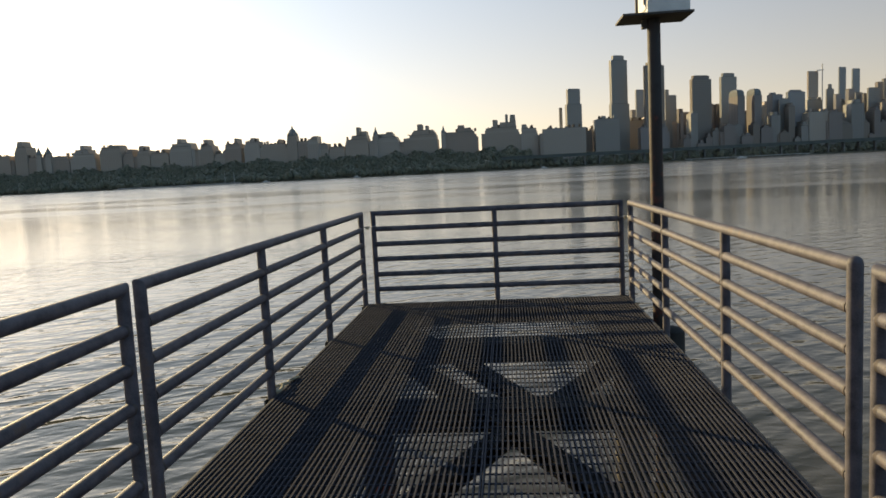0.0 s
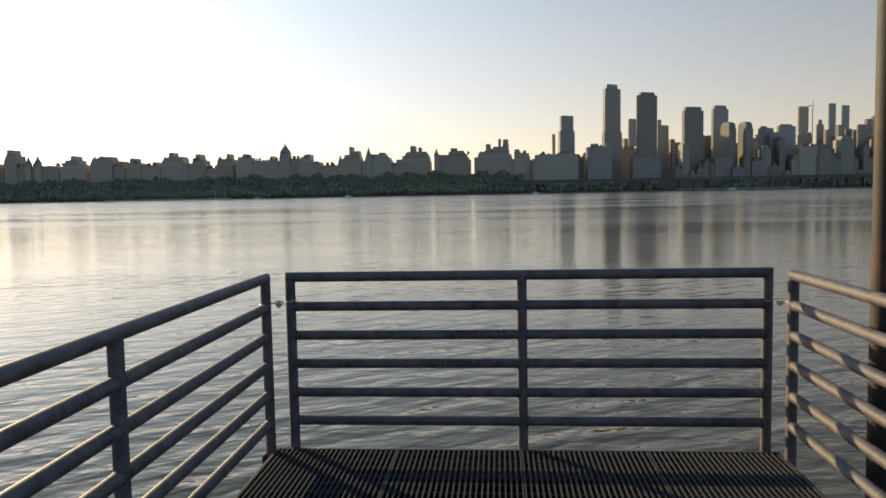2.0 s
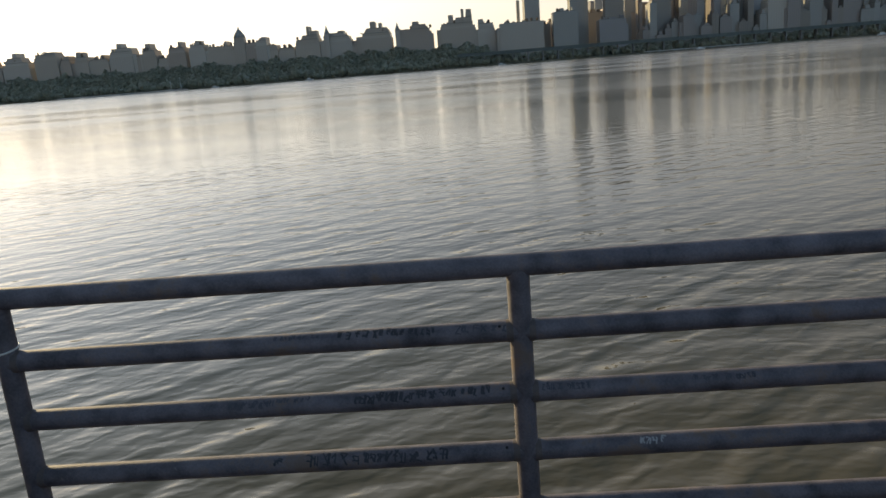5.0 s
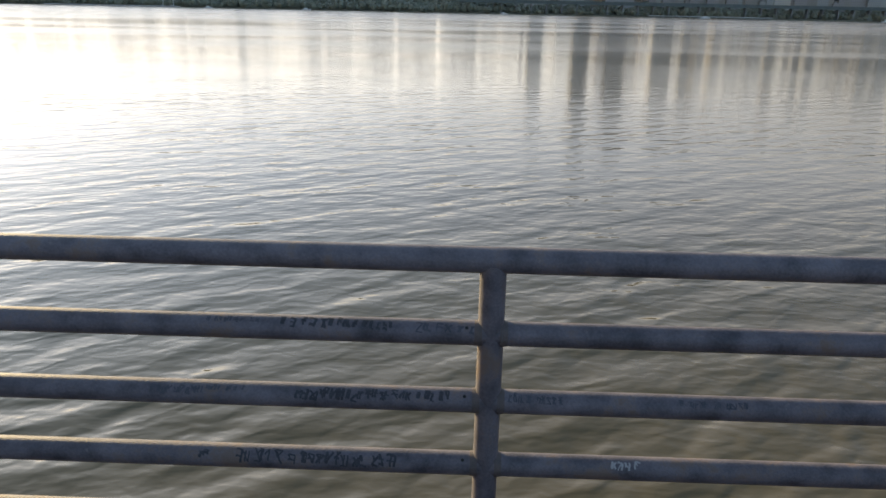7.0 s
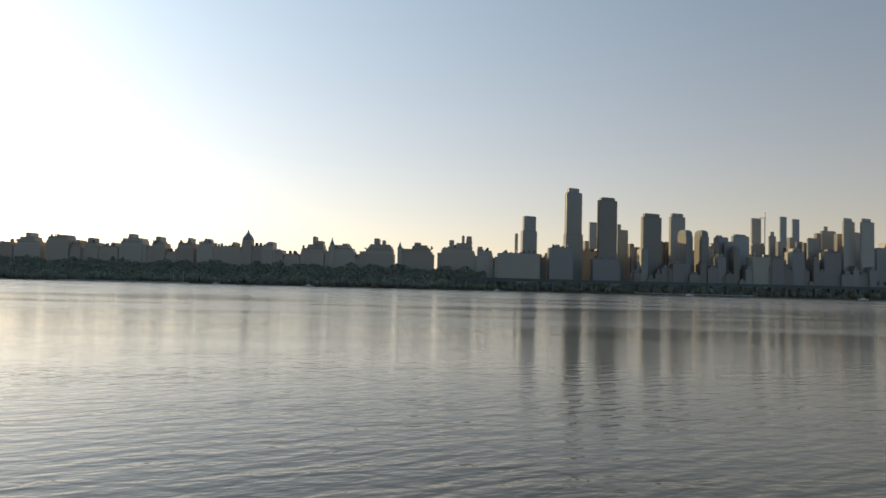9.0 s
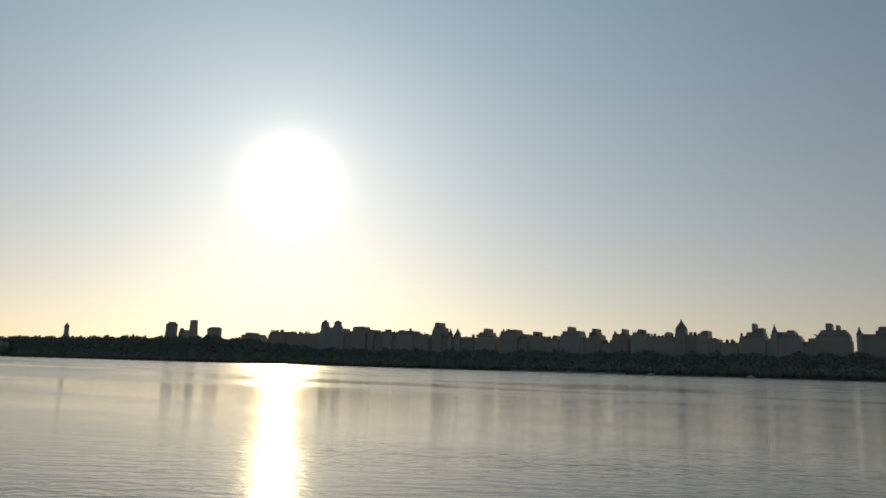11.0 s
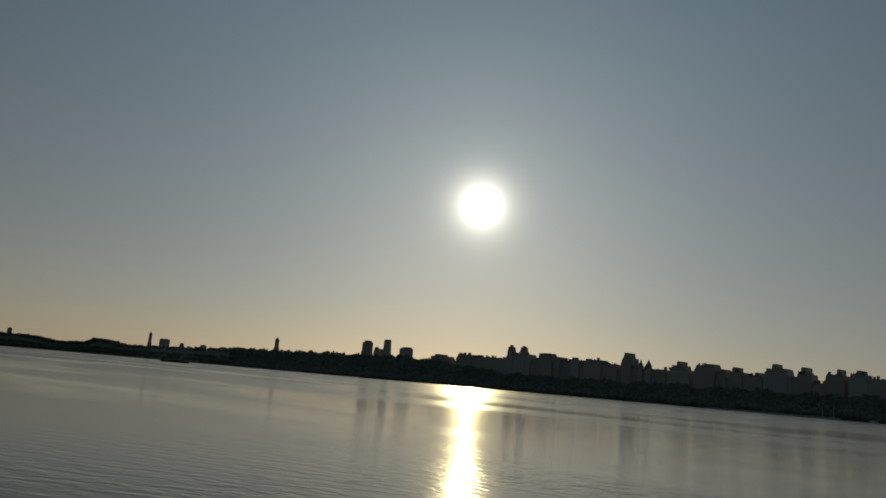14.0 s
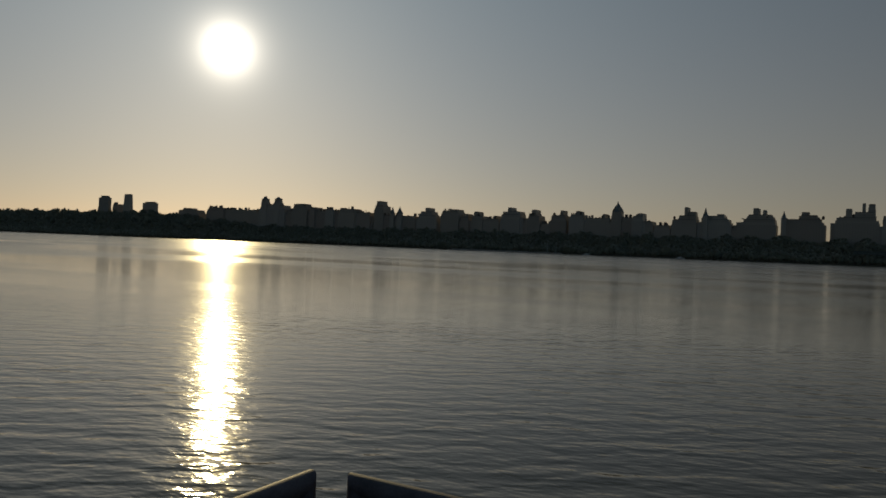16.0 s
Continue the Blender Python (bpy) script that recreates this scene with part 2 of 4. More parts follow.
    # far off the waves are too small to see one by one: they only stretch the mirrored shore across their crests
    l.new(calc("MULTIPLY_ADD", calc("MULTIPLY", calm.outputs[0], breeze.outputs[0]), 0.085, calc("MULTIPLY_ADD", calc("MULTIPLY", open_water, breeze.outputs[0]), 0.115, 0.045)), b.inputs["Roughness"])
    crest = n.new("ShaderNodeTangent")
    crest.direction_type, crest.axis = "RADIAL", "Z"
    l.new(crest.outputs[0], b.inputs["Tangent"])
    b.inputs["Anisotropic Rotation"].default_value = 0.25
    l.new(calc("MULTIPLY", open_water, 0.5), b.inputs["Anisotropic"])
    return m


WATER = river_water()
RAIL = surface("weathered_galvanised_pipe", (0.034, 0.0305, 0.040), (0.144, 0.129, 0.151), rough=0.62, metal=0.1, grain=14, fine=160, bump=0.0016, stain=(0.118, 0.086, 0.076), stain_scale=7, stain_at=0.56, scuff=((0.17, 0.155, 0.155), 26, 0.655))
RAIL.node_tree.nodes["Principled BSDF"].inputs["Specular IOR Level"].default_value = 0.5
WELD = surface("rusty_weld", (0.05, 0.043, 0.045), (0.105, 0.08, 0.075), rough=0.75, grain=40, fine=220, bump=0.002)
GRATE = surface("dull_steel_grating", (0.036, 0.036, 0.047), (0.068, 0.069, 0.087), rough=0.85, metal=0.0, grain=2.5, fine=120, bump=0.001, stain=(0.07, 0.032, 0.022), stain_scale=1.6, stain_at=0.66)
BEAM = surface("painted_steel_beam", (0.03, 0.03, 0.033), (0.075, 0.07, 0.068), rough=0.7, metal=0.1, grain=3, fine=70, stain=(0.10, 0.045, 0.025), stain_scale=2.5, stain_at=0.62)
PILE = surface("rusted_steel_pile", (0.026, 0.023, 0.024), (0.07, 0.06, 0.057), rough=0.7, grain=5, fine=90, bump=0.002, stain=(0.17, 0.045, 0.025), stain_scale=3.2, stain_at=0.57)
def paler_top(m, z0, z1, color):
    """Old grey paint still on the upper part of a rusted pipe."""
    n, l = m.node_tree.nodes, m.node_tree.links
    b = n["Principled BSDF"]
    at, sep, patch, mix = n.new("ShaderNodeTexCoord"), n.new("ShaderNodeSeparateXYZ"), n.new("ShaderNodeTexNoise"), n.new("ShaderNodeMix")
    patch.inputs["Scale"].default_value, patch.inputs["Detail"].default_value = 6, 6
    l.new(at.outputs["Object"], sep.inputs[0])
    l.new(at.outputs["Object"], patch.inputs["Vector"])
    up, span = n.new("ShaderNodeMath"), n.new("ShaderNodeMapRange")
    up.operation = "MULTIPLY_ADD"
    up.inputs[1].default_value = 1.4
    l.new(patch.outputs["Fac"], up.inputs[0])
    l.new(sep.outputs[2], up.inputs[2])
    span.inputs["From Min"].default_value, span.inputs["From Max"].default_value, span.inputs["To Max"].default_value = z0 + 0.7, z1 + 0.7, 0.85
    l.new(up.outputs[0], span.inputs["Value"])
    mix.data_type = "RGBA"
    mix.inputs["B"].default_value = (*color, 1)
    l.new(b.inputs["Base Color"].links[0].from_socket, mix.inputs["A"])
    l.new(span.outputs[0], mix.inputs["Factor"])
    l.new(mix.outputs["Result"], b.inputs["Base Color"])
    return m


POLE = paler_top(surface("rusted_painted_pole", (0.014, 0.010, 0.010), (0.038, 0.024, 0.021), rough=0.7, grain=5, fine=90, bump=0.002, stain=(0.11, 0.026, 0.016), stain_scale=3.2, stain_at=0.54), 1.75, 2.1, (0.036, 0.033, 0.034))
GRATE.node_tree.nodes["Principled BSDF"].inputs["Specular IOR Level"].default_value = 0.12
RUBBER = surface("black_rubber", (0.012, 0.012, 0.013), (0.035, 0.034, 0.033), rough=0.7, grain=10, fine=120)
CABINET = surface("white_cabinet_paint", (0.55, 0.55, 0.54), (0.78, 0.77, 0.74), rough=0.45, grain=6, fine=120, bump=0.0006, stain=(0.34, 0.27, 0.2), stain_scale=7, stain_at=0.64)
PLATE = surface("dark_steel_plate", (0.04, 0.036, 0.034), (0.09, 0.08, 0.075), rough=0.7, grain=6, fine=100)
WIRE = surface("tie_wire", (0.4, 0.4, 0.4), (0.62, 0.61, 0.58), rough=0.4, metal=0.6, grain=30, fine=300, bump=0.0003)
ROPE = surface("frayed_rope", (0.2, 0.18, 0.13), (0.42, 0.38, 0.28), rough=0.95, grain=40, fine=300, bump=0.001)
INK = surface("faded_marker_ink", (0.016, 0.016, 0.022), (0.045, 0.045, 0.055), rough=0.8, grain=60, fine=300, bump=0)
FAINT = surface("rubbed_marker_ink", (0.03, 0.03, 0.042), (0.075, 0.074, 0.09), rough=0.8, grain=60, fine=300, bump=0)
CHALK = surface("pale_marker_ink", (0.2, 0.2, 0.21), (0.3, 0.3, 0.31), rough=0.8, grain=60, fine=300, bump=0)
HOLE = surface("drain_hole_dark", (0.008, 0.008, 0.008), (0.014, 0.014, 0.014), rough=0.9, grain=50, fine=200, bump=0)

# haze is put into these wall colours: close house tones, greyed sand and tan
BRICK = facade("tan_brick_house", (0.365, 0.315, 0.265), (0.12, 0.12, 0.13), seen=0.05)
LIME = facade("pale_limestone_house", (0.395, 0.355, 0.31), (0.14, 0.12, 0.13), seen=0.05)
RED = facade("red_brick_house", (0.345, 0.288, 0.242), (0.12, 0.09, 0.10), seen=0.05)
SAND = facade("sand_coloured_tower", (0.26, 0.245, 0.24), (0.16, 0.14, 0.15), bay=3.6, glass=0.32)
GREYT = facade("grey_concrete_tower", (0.275, 0.268, 0.25), (0.14, 0.13, 0.15), bay=3.6, glass=0.36)
BROWNT = facade("brown_grey_tower", (0.235, 0.205, 0.178), (0.14, 0.14, 0.15), bay=3.6, glass=0.34)
TAN = facade("tan_brick_tower", (0.245, 0.218, 0.202), (0.12, 0.11, 0.12), bay=3.6, glass=0.34)
GLASST = facade("blue_glass_tower", (0.24, 0.252, 0.26), (0.14, 0.16, 0.20), bay=2.4, glass=0.55)
ROOF = surface("tar_roof", (0.10, 0.10, 0.10), (0.2, 0.19, 0.18), rough=0.9, grain=0.2, fine=2, bump=0)
TANK = surface("cedar_water_tank", (0.10, 0.075, 0.055), (0.2, 0.15, 0.11), rough=0.9, grain=1, fine=8, bump=0)
COPPER = surface("weathered_roof_slate", (0.14, 0.15, 0.15), (0.25, 0.26, 0.25), rough=0.8, grain=0.5, fine=4, bump=0)
# greens lightened beyond real foliage; the colour stands in for haze
WOODS = leaves("haze_paled_woods", (0.16, 0.16, 0.105), (0.19, 0.19, 0.125), 0.15)
LAND = surface("river_bank", (0.08, 0.085, 0.06), (0.17, 0.16, 0.12), rough=0.95, grain=0.05, fine=0.8, bump=0)
STONE = surface("sea_wall_stone", (0.2, 0.19, 0.18), (0.36, 0.34, 0.31), rough=0.9, grain=0.3, fine=3, bump=0)
PIER = surface("viaduct_pier_concrete", (0.15, 0.15, 0.145), (0.25, 0.245, 0.235), rough=0.9, grain=0.3, fine=3, bump=0)
VIADUCT = surface("green_grey_viaduct_steel", (0.07, 0.085, 0.08), (0.13, 0.15, 0.14), rough=0.8, grain=0.2, fine=3, bump=0)
PALE = surface("pale_concrete", (0.42, 0.41, 0.39), (0.62, 0.6, 0.57), rough=0.85, grain=0.3, fine=4, bump=0)
HULL = surface("white_boat_hull", (0.6, 0.6, 0.6), (0.8, 0.8, 0.78), rough=0.4, grain=0.5, fine=4, bump=0)
BARGE = surface("black_barge_steel", (0.02, 0.02, 0.022), (0.05, 0.045, 0.04), rough=0.8, grain=0.3, fine=3, bump=0)

# ---- mesh helpers ----
def mesh_of(name, bm, material, smooth=False):
    me = bpy.data.meshes.new(name)
    bm.to_mesh(me)
    bm.free()
    me.materials.append(material)
    if smooth:
        me.polygons.foreach_set("use_smooth", [True] * len(me.polygons))
        me.set_sharp_from_angle(angle=radians(40))
    return me


def part(name, bm, material, parent, label="", smooth=False):
    ob = new(name, bm if isinstance(bm, bpy.types.Mesh) else mesh_of(name, bm, material, smooth))
    ob.parent = parent
    return tagged(ob, label) if label else ob


def base(name, x=0, y=0, z=0, turn=0, label="", category="", group="", kind=""):
    ob = new(name)
    ob.matrix_world = pose(x, y, z, 0, 0, turn)
    return tagged(ob, label, category, group, kind)


def box(bm, x0, x1, y0, y1, z0, z1, bevel=0.0):
    m = Matrix.Translation(((x0 + x1) / 2, (y0 + y1) / 2, (z0 + z1) / 2)) @ Matrix.Diagonal((x1 - x0, y1 - y0, z1 - z0, 1))
    made = bmesh.ops.create_cube(bm, size=1, matrix=m)["verts"]
    if bevel:
        edges = list({e for v in made for e in v.link_edges})
        bmesh.ops.bevel(bm, geom=edges, offset=bevel, segments=2, affect="EDGES", profile=0.6)
    return bm


def boxed(*a, bevel=0.0):
    return box(bmesh.new(), *a, bevel=bevel)


def tube(bm, a, b, r, seg=16, r2=None):
    a, b = Vector(a), Vector(b)
    turn = (b - a).to_track_quat("Z", "Y").to_matrix().to_4x4()
    bmesh.ops.create_cone(bm, cap_ends=True, segments=seg, radius1=r, radius2=r if r2 is None else r2, depth=(b - a).length, matrix=Matrix.Translation((a + b) / 2) @ turn)
    return bm


def bent(name, points, r, material, parent, label="", cyclic=False):
    """A round wire or rope through the points, as a mesh."""
    cu = bpy.data.curves.new(name, "CURVE")
    cu.dimensions, cu.bevel_depth, cu.bevel_resolution, cu.resolution_u = "3D", r, 2, 6
    sp = cu.splines.new("NURBS")
    sp.points.add(len(points) - 1)
    for p, co in zip(sp.points, points):
        p.co = (*co, 1)
    sp.use_endpoint_u, sp.use_cyclic_u, sp.order_u = not cyclic, cyclic, 3
    tmp = bpy.data.objects.new(name, cu)
    scene.collection.objects.link(tmp)
    me = bpy.data.meshes.new_from_object(tmp.evaluated_get(bpy.context.evaluated_depsgraph_get()))
    bpy.data.objects.remove(tmp)
    me.materials.clear()
    me.materials.append(material)
    me.polygons.foreach_set("use_smooth", [True] * len(me.polygons))
    ob = new(name, me)
    ob.parent = parent
    return tagged(ob, label) if label else ob


# ---- river and far land ----
WATER_Z = -1.8


def sheet(name, rows, material, label, kind="structure", category="ground"):
    """A ground sheet from rows of equal length."""
    n = len(rows[0])
    verts = [v for r in rows for v in r]
    faces = [(i * n + j, i * n + j + 1, (i + 1) * n + j + 1, (i + 1) * n + j) for i in range(len(rows) - 1) for j in range(n - 1)]
    me = bpy.data.meshes.new(name)
    me.from_pydata(verts, [], faces)
    me.materials.append(material)
    return tagged(new(name, me), label, category, kind=kind)


SPAN = [-4800, -2000, -600, -150, -40, 0, 40, 150, 600, 2000, 4800]
sheet("water", [[(x, y, WATER_Z) for x in SPAN] for y in SPAN], WATER, "calm rippled river water, silvery and murky olive", category="river")


def rise(x, y):
    """Height of the far bank."""
    up = min(1.0, max(0.0, (y - 1262) / 70))
    hill = 1.0 + 1.25 * min(1.0, max(0.0, (-x - 1250) / 400))
    if x > 40:
        hill *= 0.25
    return 0.6 + 24 * hill * up * up * (3 - 2 * up)


XS = [-2900 + 50 * i for i in range(108)]
bank_rows = [[(x, 1250, WATER_Z - 1) for x in XS], [(x, 1250.5, 0.4) for x in XS]]
bank_rows += [[(x, y, rise(x, y)) for x in XS] for y in (1262, 1276, 1290, 1305, 1320, 1335, 1700, 2600, 4000)]
sheet("ground_far_shore", bank_rows, LAND, "far river bank sloping up from a sea wall", category="bank")


def far_ridge(name, points, back, label):
    """A low far bank: (yaw, distance, height) along it."""
    front = [toward(a, 0) * r for a, r, h in points]
    rows = [[(p.x, p.y, WATER_Z - 1) for p in front], [(p.x, p.y, 0.5) for p in front]]
    for k, f in ((0.12, 0.5), (0.4, 0.9), (1.0, 1.0)):
        rows.append([(p.x * (1 + back * k / p.length), p.y * (1 + back * k / p.length), 0.5 + h * f) for p, (a, r, h) in zip(front, points)])
    return sheet(name, rows, WOODS, label, category="bank")


NORTH = ((64.5, 2900, 57), (67, 3200, 56), (70.3, 3650, 50), (71.8, 3900, 50), (72.4, 4000, 66), (73.4, 4100, 74), (74, 4150, 52), (75, 4250, 46), (76.2, 4300, 43), (77, 4350, 58), (78.3, 4370, 64), (79.9, 4400, 62), (80.9, 4420, 48), (82.5, 4450, 40), (84, 4500, 27), (86.5, 4550, 10), (89, 4600, 6))
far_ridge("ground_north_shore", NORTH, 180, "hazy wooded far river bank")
POINT = ((85.95, 2560, 1), (86.2, 2555, 7), (86.8, 2552, 11), (87.6, 2550, 16), (89.3, 2550, 27), (91.2, 2550, 28), (94, 2540, 30), (97, 2530, 32), (101, 2500, 32))
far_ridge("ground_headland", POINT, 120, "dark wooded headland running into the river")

BALL = bmesh.new()
bmesh.ops.create_icosphere(BALL, subdivisions=1, radius=0.86)
BALL_V, BALL_F = np.array([v.co[:] for v in BALL.verts]), np.array([[v.index for v in f.verts] for f in BALL.faces])
BALL.free()


def clumps(name, spots, material, label, category="woods"):
    """Tree crowns as a rough core under loose sprays of leaf faces: (x, y, z, width, height) of each crown or clump."""
    rng = np.random.default_rng(len(spots))
    crowns = np.array(spots)
    each = 34
    at = np.repeat(crowns, each, axis=0)
    count = len(at)
    way = rng.normal(0, 1, (count, 3))
    way /= np.linalg.norm(way, axis=1, keepdims=True)
    middle = at[:, :3] + way * rng.uniform(0.8, 1.08, (count, 1)) * at[:, [3, 3, 4]] / 2
    # leaves lie like shingles on the crown, each leaning its own way; size follows the crown
    lean = way + rng.normal(0, 0.35, (count, 3))
    u = np.cross(lean, rng.normal(0, 1, (count, 3)))
    u /= np.linalg.norm(u, axis=1, keepdims=True)
    v = np.cross(lean, u)
    v /= np.linalg.norm(v, axis=1, keepdims=True)
    size = (0.6 + at[:, [3]] * 0.15) * rng.uniform(0.7, 1.3, (count, 1))
    verts = np.stack([middle + u * size, middle - u * size * 0.6 + v * size * 0.8, middle - v * size - u * size * 0.3], axis=1).reshape(-1, 3)
    me = bpy.data.meshes.new(name)
    core = crowns[:, None, :3] + BALL_V[None] * rng.uniform(0.8, 1.1, (len(crowns), len(BALL_V), 1)) * crowns[:, None, [3, 3, 4]] / 2
    core_faces = BALL_F[None] + (np.arange(len(crowns)) * len(BALL_V))[:, None, None] + count * 3
    faces = np.concatenate([np.arange(count * 3).reshape(-1, 3), core_faces.reshape(-1, 3)])
    me.from_pydata(np.concatenate([verts, core.reshape(-1, 3)]).tolist(), [], faces.tolist())
    me.materials.append(material)
    me.polygons.foreach_set("use_smooth", [True] * len(me.polygons))
    return tagged(new(name, me), label, category, kind="stuff")


rng = np.random.default_rng(4)
spots = []
for x in np.arange(-2880, 860, 4.2):
    thin = 1.0 if x < 40 else 0.5
    for y in (1254, 1261, 1269, 1278, 1288, 1299, 1311, 1324, 1337):
        if rng.uniform() > 0.9 * thin:
            continue
        crown = rng.uniform(7, 13) * (1.0 if x < 40 else 0.8) * (1.1 + 0.4 * math.sin(x * 0.11 + 1.7 * math.sin(x * 0.037)))
        py = y + rng.uniform(-4, 4)
        px = x + rng.uniform(-3, 3)
        ground, wide = rise(px, py), rng.uniform(9, 14) * (1.0 if x > -1400 else 1.25)
        spots.append((px, py, ground + crown * 0.42, wide, crown * 1.15))
        if y > 1270:
            for _ in range(2):
                w = rng.uniform(3.0, 6.0)
                spots.append((px + rng.normal(0, 3.0), py + rng.normal(0, 2.0), ground + crown * rng.uniform(0.6, 1.0), w, w * rng.uniform(0.7, 1.2)))
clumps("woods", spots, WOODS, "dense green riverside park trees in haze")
spots = []
for a, b in zip(NORTH[:-1], NORTH[1:]):
    for k in np.arange(0, 1, 0.04):
        yaw, r, h = (a[i] + (b[i] - a[i]) * k for i in range(3))
        for d in (4, 25, 70):
            p = toward(yaw + rng.uniform(-0.05, 0.05), 0) * (r + d)
            for _ in range(4):
                w = rng.uniform(7, 15)
                spots.append((p.x + rng.normal(0, 14), p.y + rng.normal(0, 14), h * min(1, 0.1 + d / 70) * 0.9 + rng.uniform(1, 9), w, w * 0.8))
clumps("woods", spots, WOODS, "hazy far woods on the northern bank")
spots = []
for a, b in zip(POINT[:-1], POINT[1:]):
    for k in np.arange(0, 1, 0.05):
        yaw, r, h = (a[i] + (b[i] - a[i]) * k for i in range(3))
        for d in (2, 14, 48):
            p = toward(yaw + rng.uniform(-0.05, 0.05), 0) * (r + d)
            for _ in range(3):
                w = rng.uniform(5, 10)
                spots.append((p.x + rng.normal(0, 6), p.y + rng.normal(0, 6), h * min(1, 0.15 + d / 48) * 0.9 + rng.uniform(0, 5), w, w * 0.8))
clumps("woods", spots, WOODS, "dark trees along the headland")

# ---- skyline ----
ROOM = random.Random(11)


def building(name, y, material, label, *blocks, category="apartment building", deep=34, tanks=0, apex=None, cap=None, taper=1.0, lit=0.0):
    """A building of stepped blocks (x0, x1, top), all given as they stand at 1350 m ahead; y sets how far off it is."""
    s = y / 1350
    x0, x1, top = (v * s for v in blocks[0])
    mid = (x0 + x1) / 2
    ob = base(name, mid, y, rise(mid, y) - 2, 0, label, category)
    low = ob.location.z
    # towers to the south stand turned, with a sunlit flank towards the river
    view, turned = math.atan2(mid, y), radians(24)
    lit = lit or (0.36 if material in (SAND, TAN) else 0.12)

    def stand(bm, a=0.0, b=0.0, near=0.0, far=1.0):
        if category == "tower" and x0 > 90:
            wide = b - a
            flank, face = lit * wide * math.cos(view) / math.sin(view + turned), (1 - lit) * wide * math.cos(view) / math.cos(view + turned)
            back = (a + lit * wide - (x0 - mid) - lit * (x1 - x0)) * math.tan(turned)
            for v in bm.verts:
                u, w = (v.co.x - a) / wide * face, (v.co.y - near) / (far - near) * flank
                v.co.x = a + lit * wide + u * math.cos(turned) - w * math.sin(turned)
                v.co.y = back + near + u * math.sin(turned) + w * math.cos(turned)
        return bm

    for i, (a, b, h) in enumerate(blocks):
        a, b, h = a * s - mid, b * s - mid, (h - 1.6) * s + 1.6 - low
        inset = 0.4 + 1.7 * i
        floor_z = 0 if i == 0 else (blocks[0][2] - 1.6) * s + 1.6 - low - 6
        if i and h < floor_z + 6.5:
            floor_z = h - 12
        stepped = category == "apartment building" and b - a > 9 and x0 < 60
        # old houses step back twice below the roof
        drop = min(9.0, (h - floor_z) * 0.4) if stepped else 0.0
        bm = boxed(a, b, inset, max(inset + 8, deep - inset), floor_z, h - drop)
        if stepped:
            for k, (low_at, top_at) in enumerate(((1.0, 0.5), (0.5, 0.0))):
                w1, w2 = (b - a) * (0.018 + ROOM.uniform(0.0, 0.035)) * (k + 1), (b - a) * (0.018 + ROOM.uniform(0.0, 0.035)) * (k + 1)
                part("setback_storey", boxed(a + w1, b - w2, inset + 0.8 * (k + 1), max(inset + 7, deep - inset - 1), h - drop * low_at, h - drop * top_at), material, ob)
        if taper != 1.0:
            for v in bm.verts:
                if v.co.z > h - 0.1:
                    v.co.x *= taper
        part("wall" if i == 0 else "upper_storey", stand(bm, a, b, inset, max(inset + 8, deep - inset)), material, ob)
        w = (b - a) * 0.1
        w = max(w, (b - a) * (1 - taper) / 2)
        part("roof", stand(boxed(a + w, b - w, inset + 1, max(inset + 4, deep - inset - 1), h + 0.02, h + 0.7), a, b, inset, max(inset + 8, deep - inset)), ROOF, ob)
    a, b, h = blocks[0]
    a, b, h = a * s - mid, b * s - mid, (h - 1.6) * s + 1.6 - low
    if category == "apartment building" and b - a > 16:
        for _ in range(3 + int((b - a) / 9)):
            px, w, up = ROOM.uniform(a + 2, b - 6), ROOM.uniform(1.5, 5), ROOM.choice((1.2, 1.6, 2.2, 3.0, 4.2, 5.4))
            part("bulkhead", boxed(px, px + w, 2.5, 8, h + 0.3, h + 0.7 + up), material, ob)
        for _ in range(ROOM.choice((1, 1, 2, 3))):
            px, up = ROOM.uniform(a + 2, b - 4), ROOM.uniform(2.5, 5.5)
            part("chimney", boxed(px, px + ROOM.uniform(0.9, 1.5), 4, 5.4, h + 0.3, h + 0.7 + up), TANK, ob)
        for side in (a, b):
            if ROOM.random() < 0.55:
                out = ROOM.uniform(2.5, 6.0)
                part("side_wing", boxed(side - out, side + out, 3, deep - 3, 0, h * ROOM.uniform(0.72, 0.9)), material, ob)
    for _ in range(tanks + (1 if category == "apartment building" and b - a > 22 and ROOM.random() < 0.6 else 0)):
        px, r = ROOM.uniform(a + 4, b - 4), ROOM.uniform(1.6, 2.4)
        bm = tube(bmesh.new(), (px, 4, h + 0.7), (px, 4, h + 5), r, 10)
        tube(bm, (px, 4, h + 5), (px, 4, h + 6.6), r * 1.08, 10, 0.2)
        part("water_tank", bm, TANK, ob, "round wooden roof water tank")
    if apex:
        px, hz = apex[0] * s - mid, (apex[1] - 1.6) * s + 1.6 - low
        bm = bmesh.new()
        half = (b - a) / 2
        if name == "spired_building":
            rings = ((0.0, 1.15), (0.2, 1.05), (0.42, 0.72), (0.6, 0.44), (0.74, 0.2), (1.0, 0.04))
        else:
            rings = ((0.0, 1.25), (0.45, 0.62), (1.0, 0.05))
        for (k0, w0), (k1, w1) in zip(rings[:-1], rings[1:]):
            tube(bm, (px, deep / 2, h - 1 + (hz - h + 1) * k0), (px, deep / 2, h - 1 + (hz - h + 1) * k1), half * w0, 8, half * w1)
        part("spire", bm, COPPER, ob, "pointed slate roof")
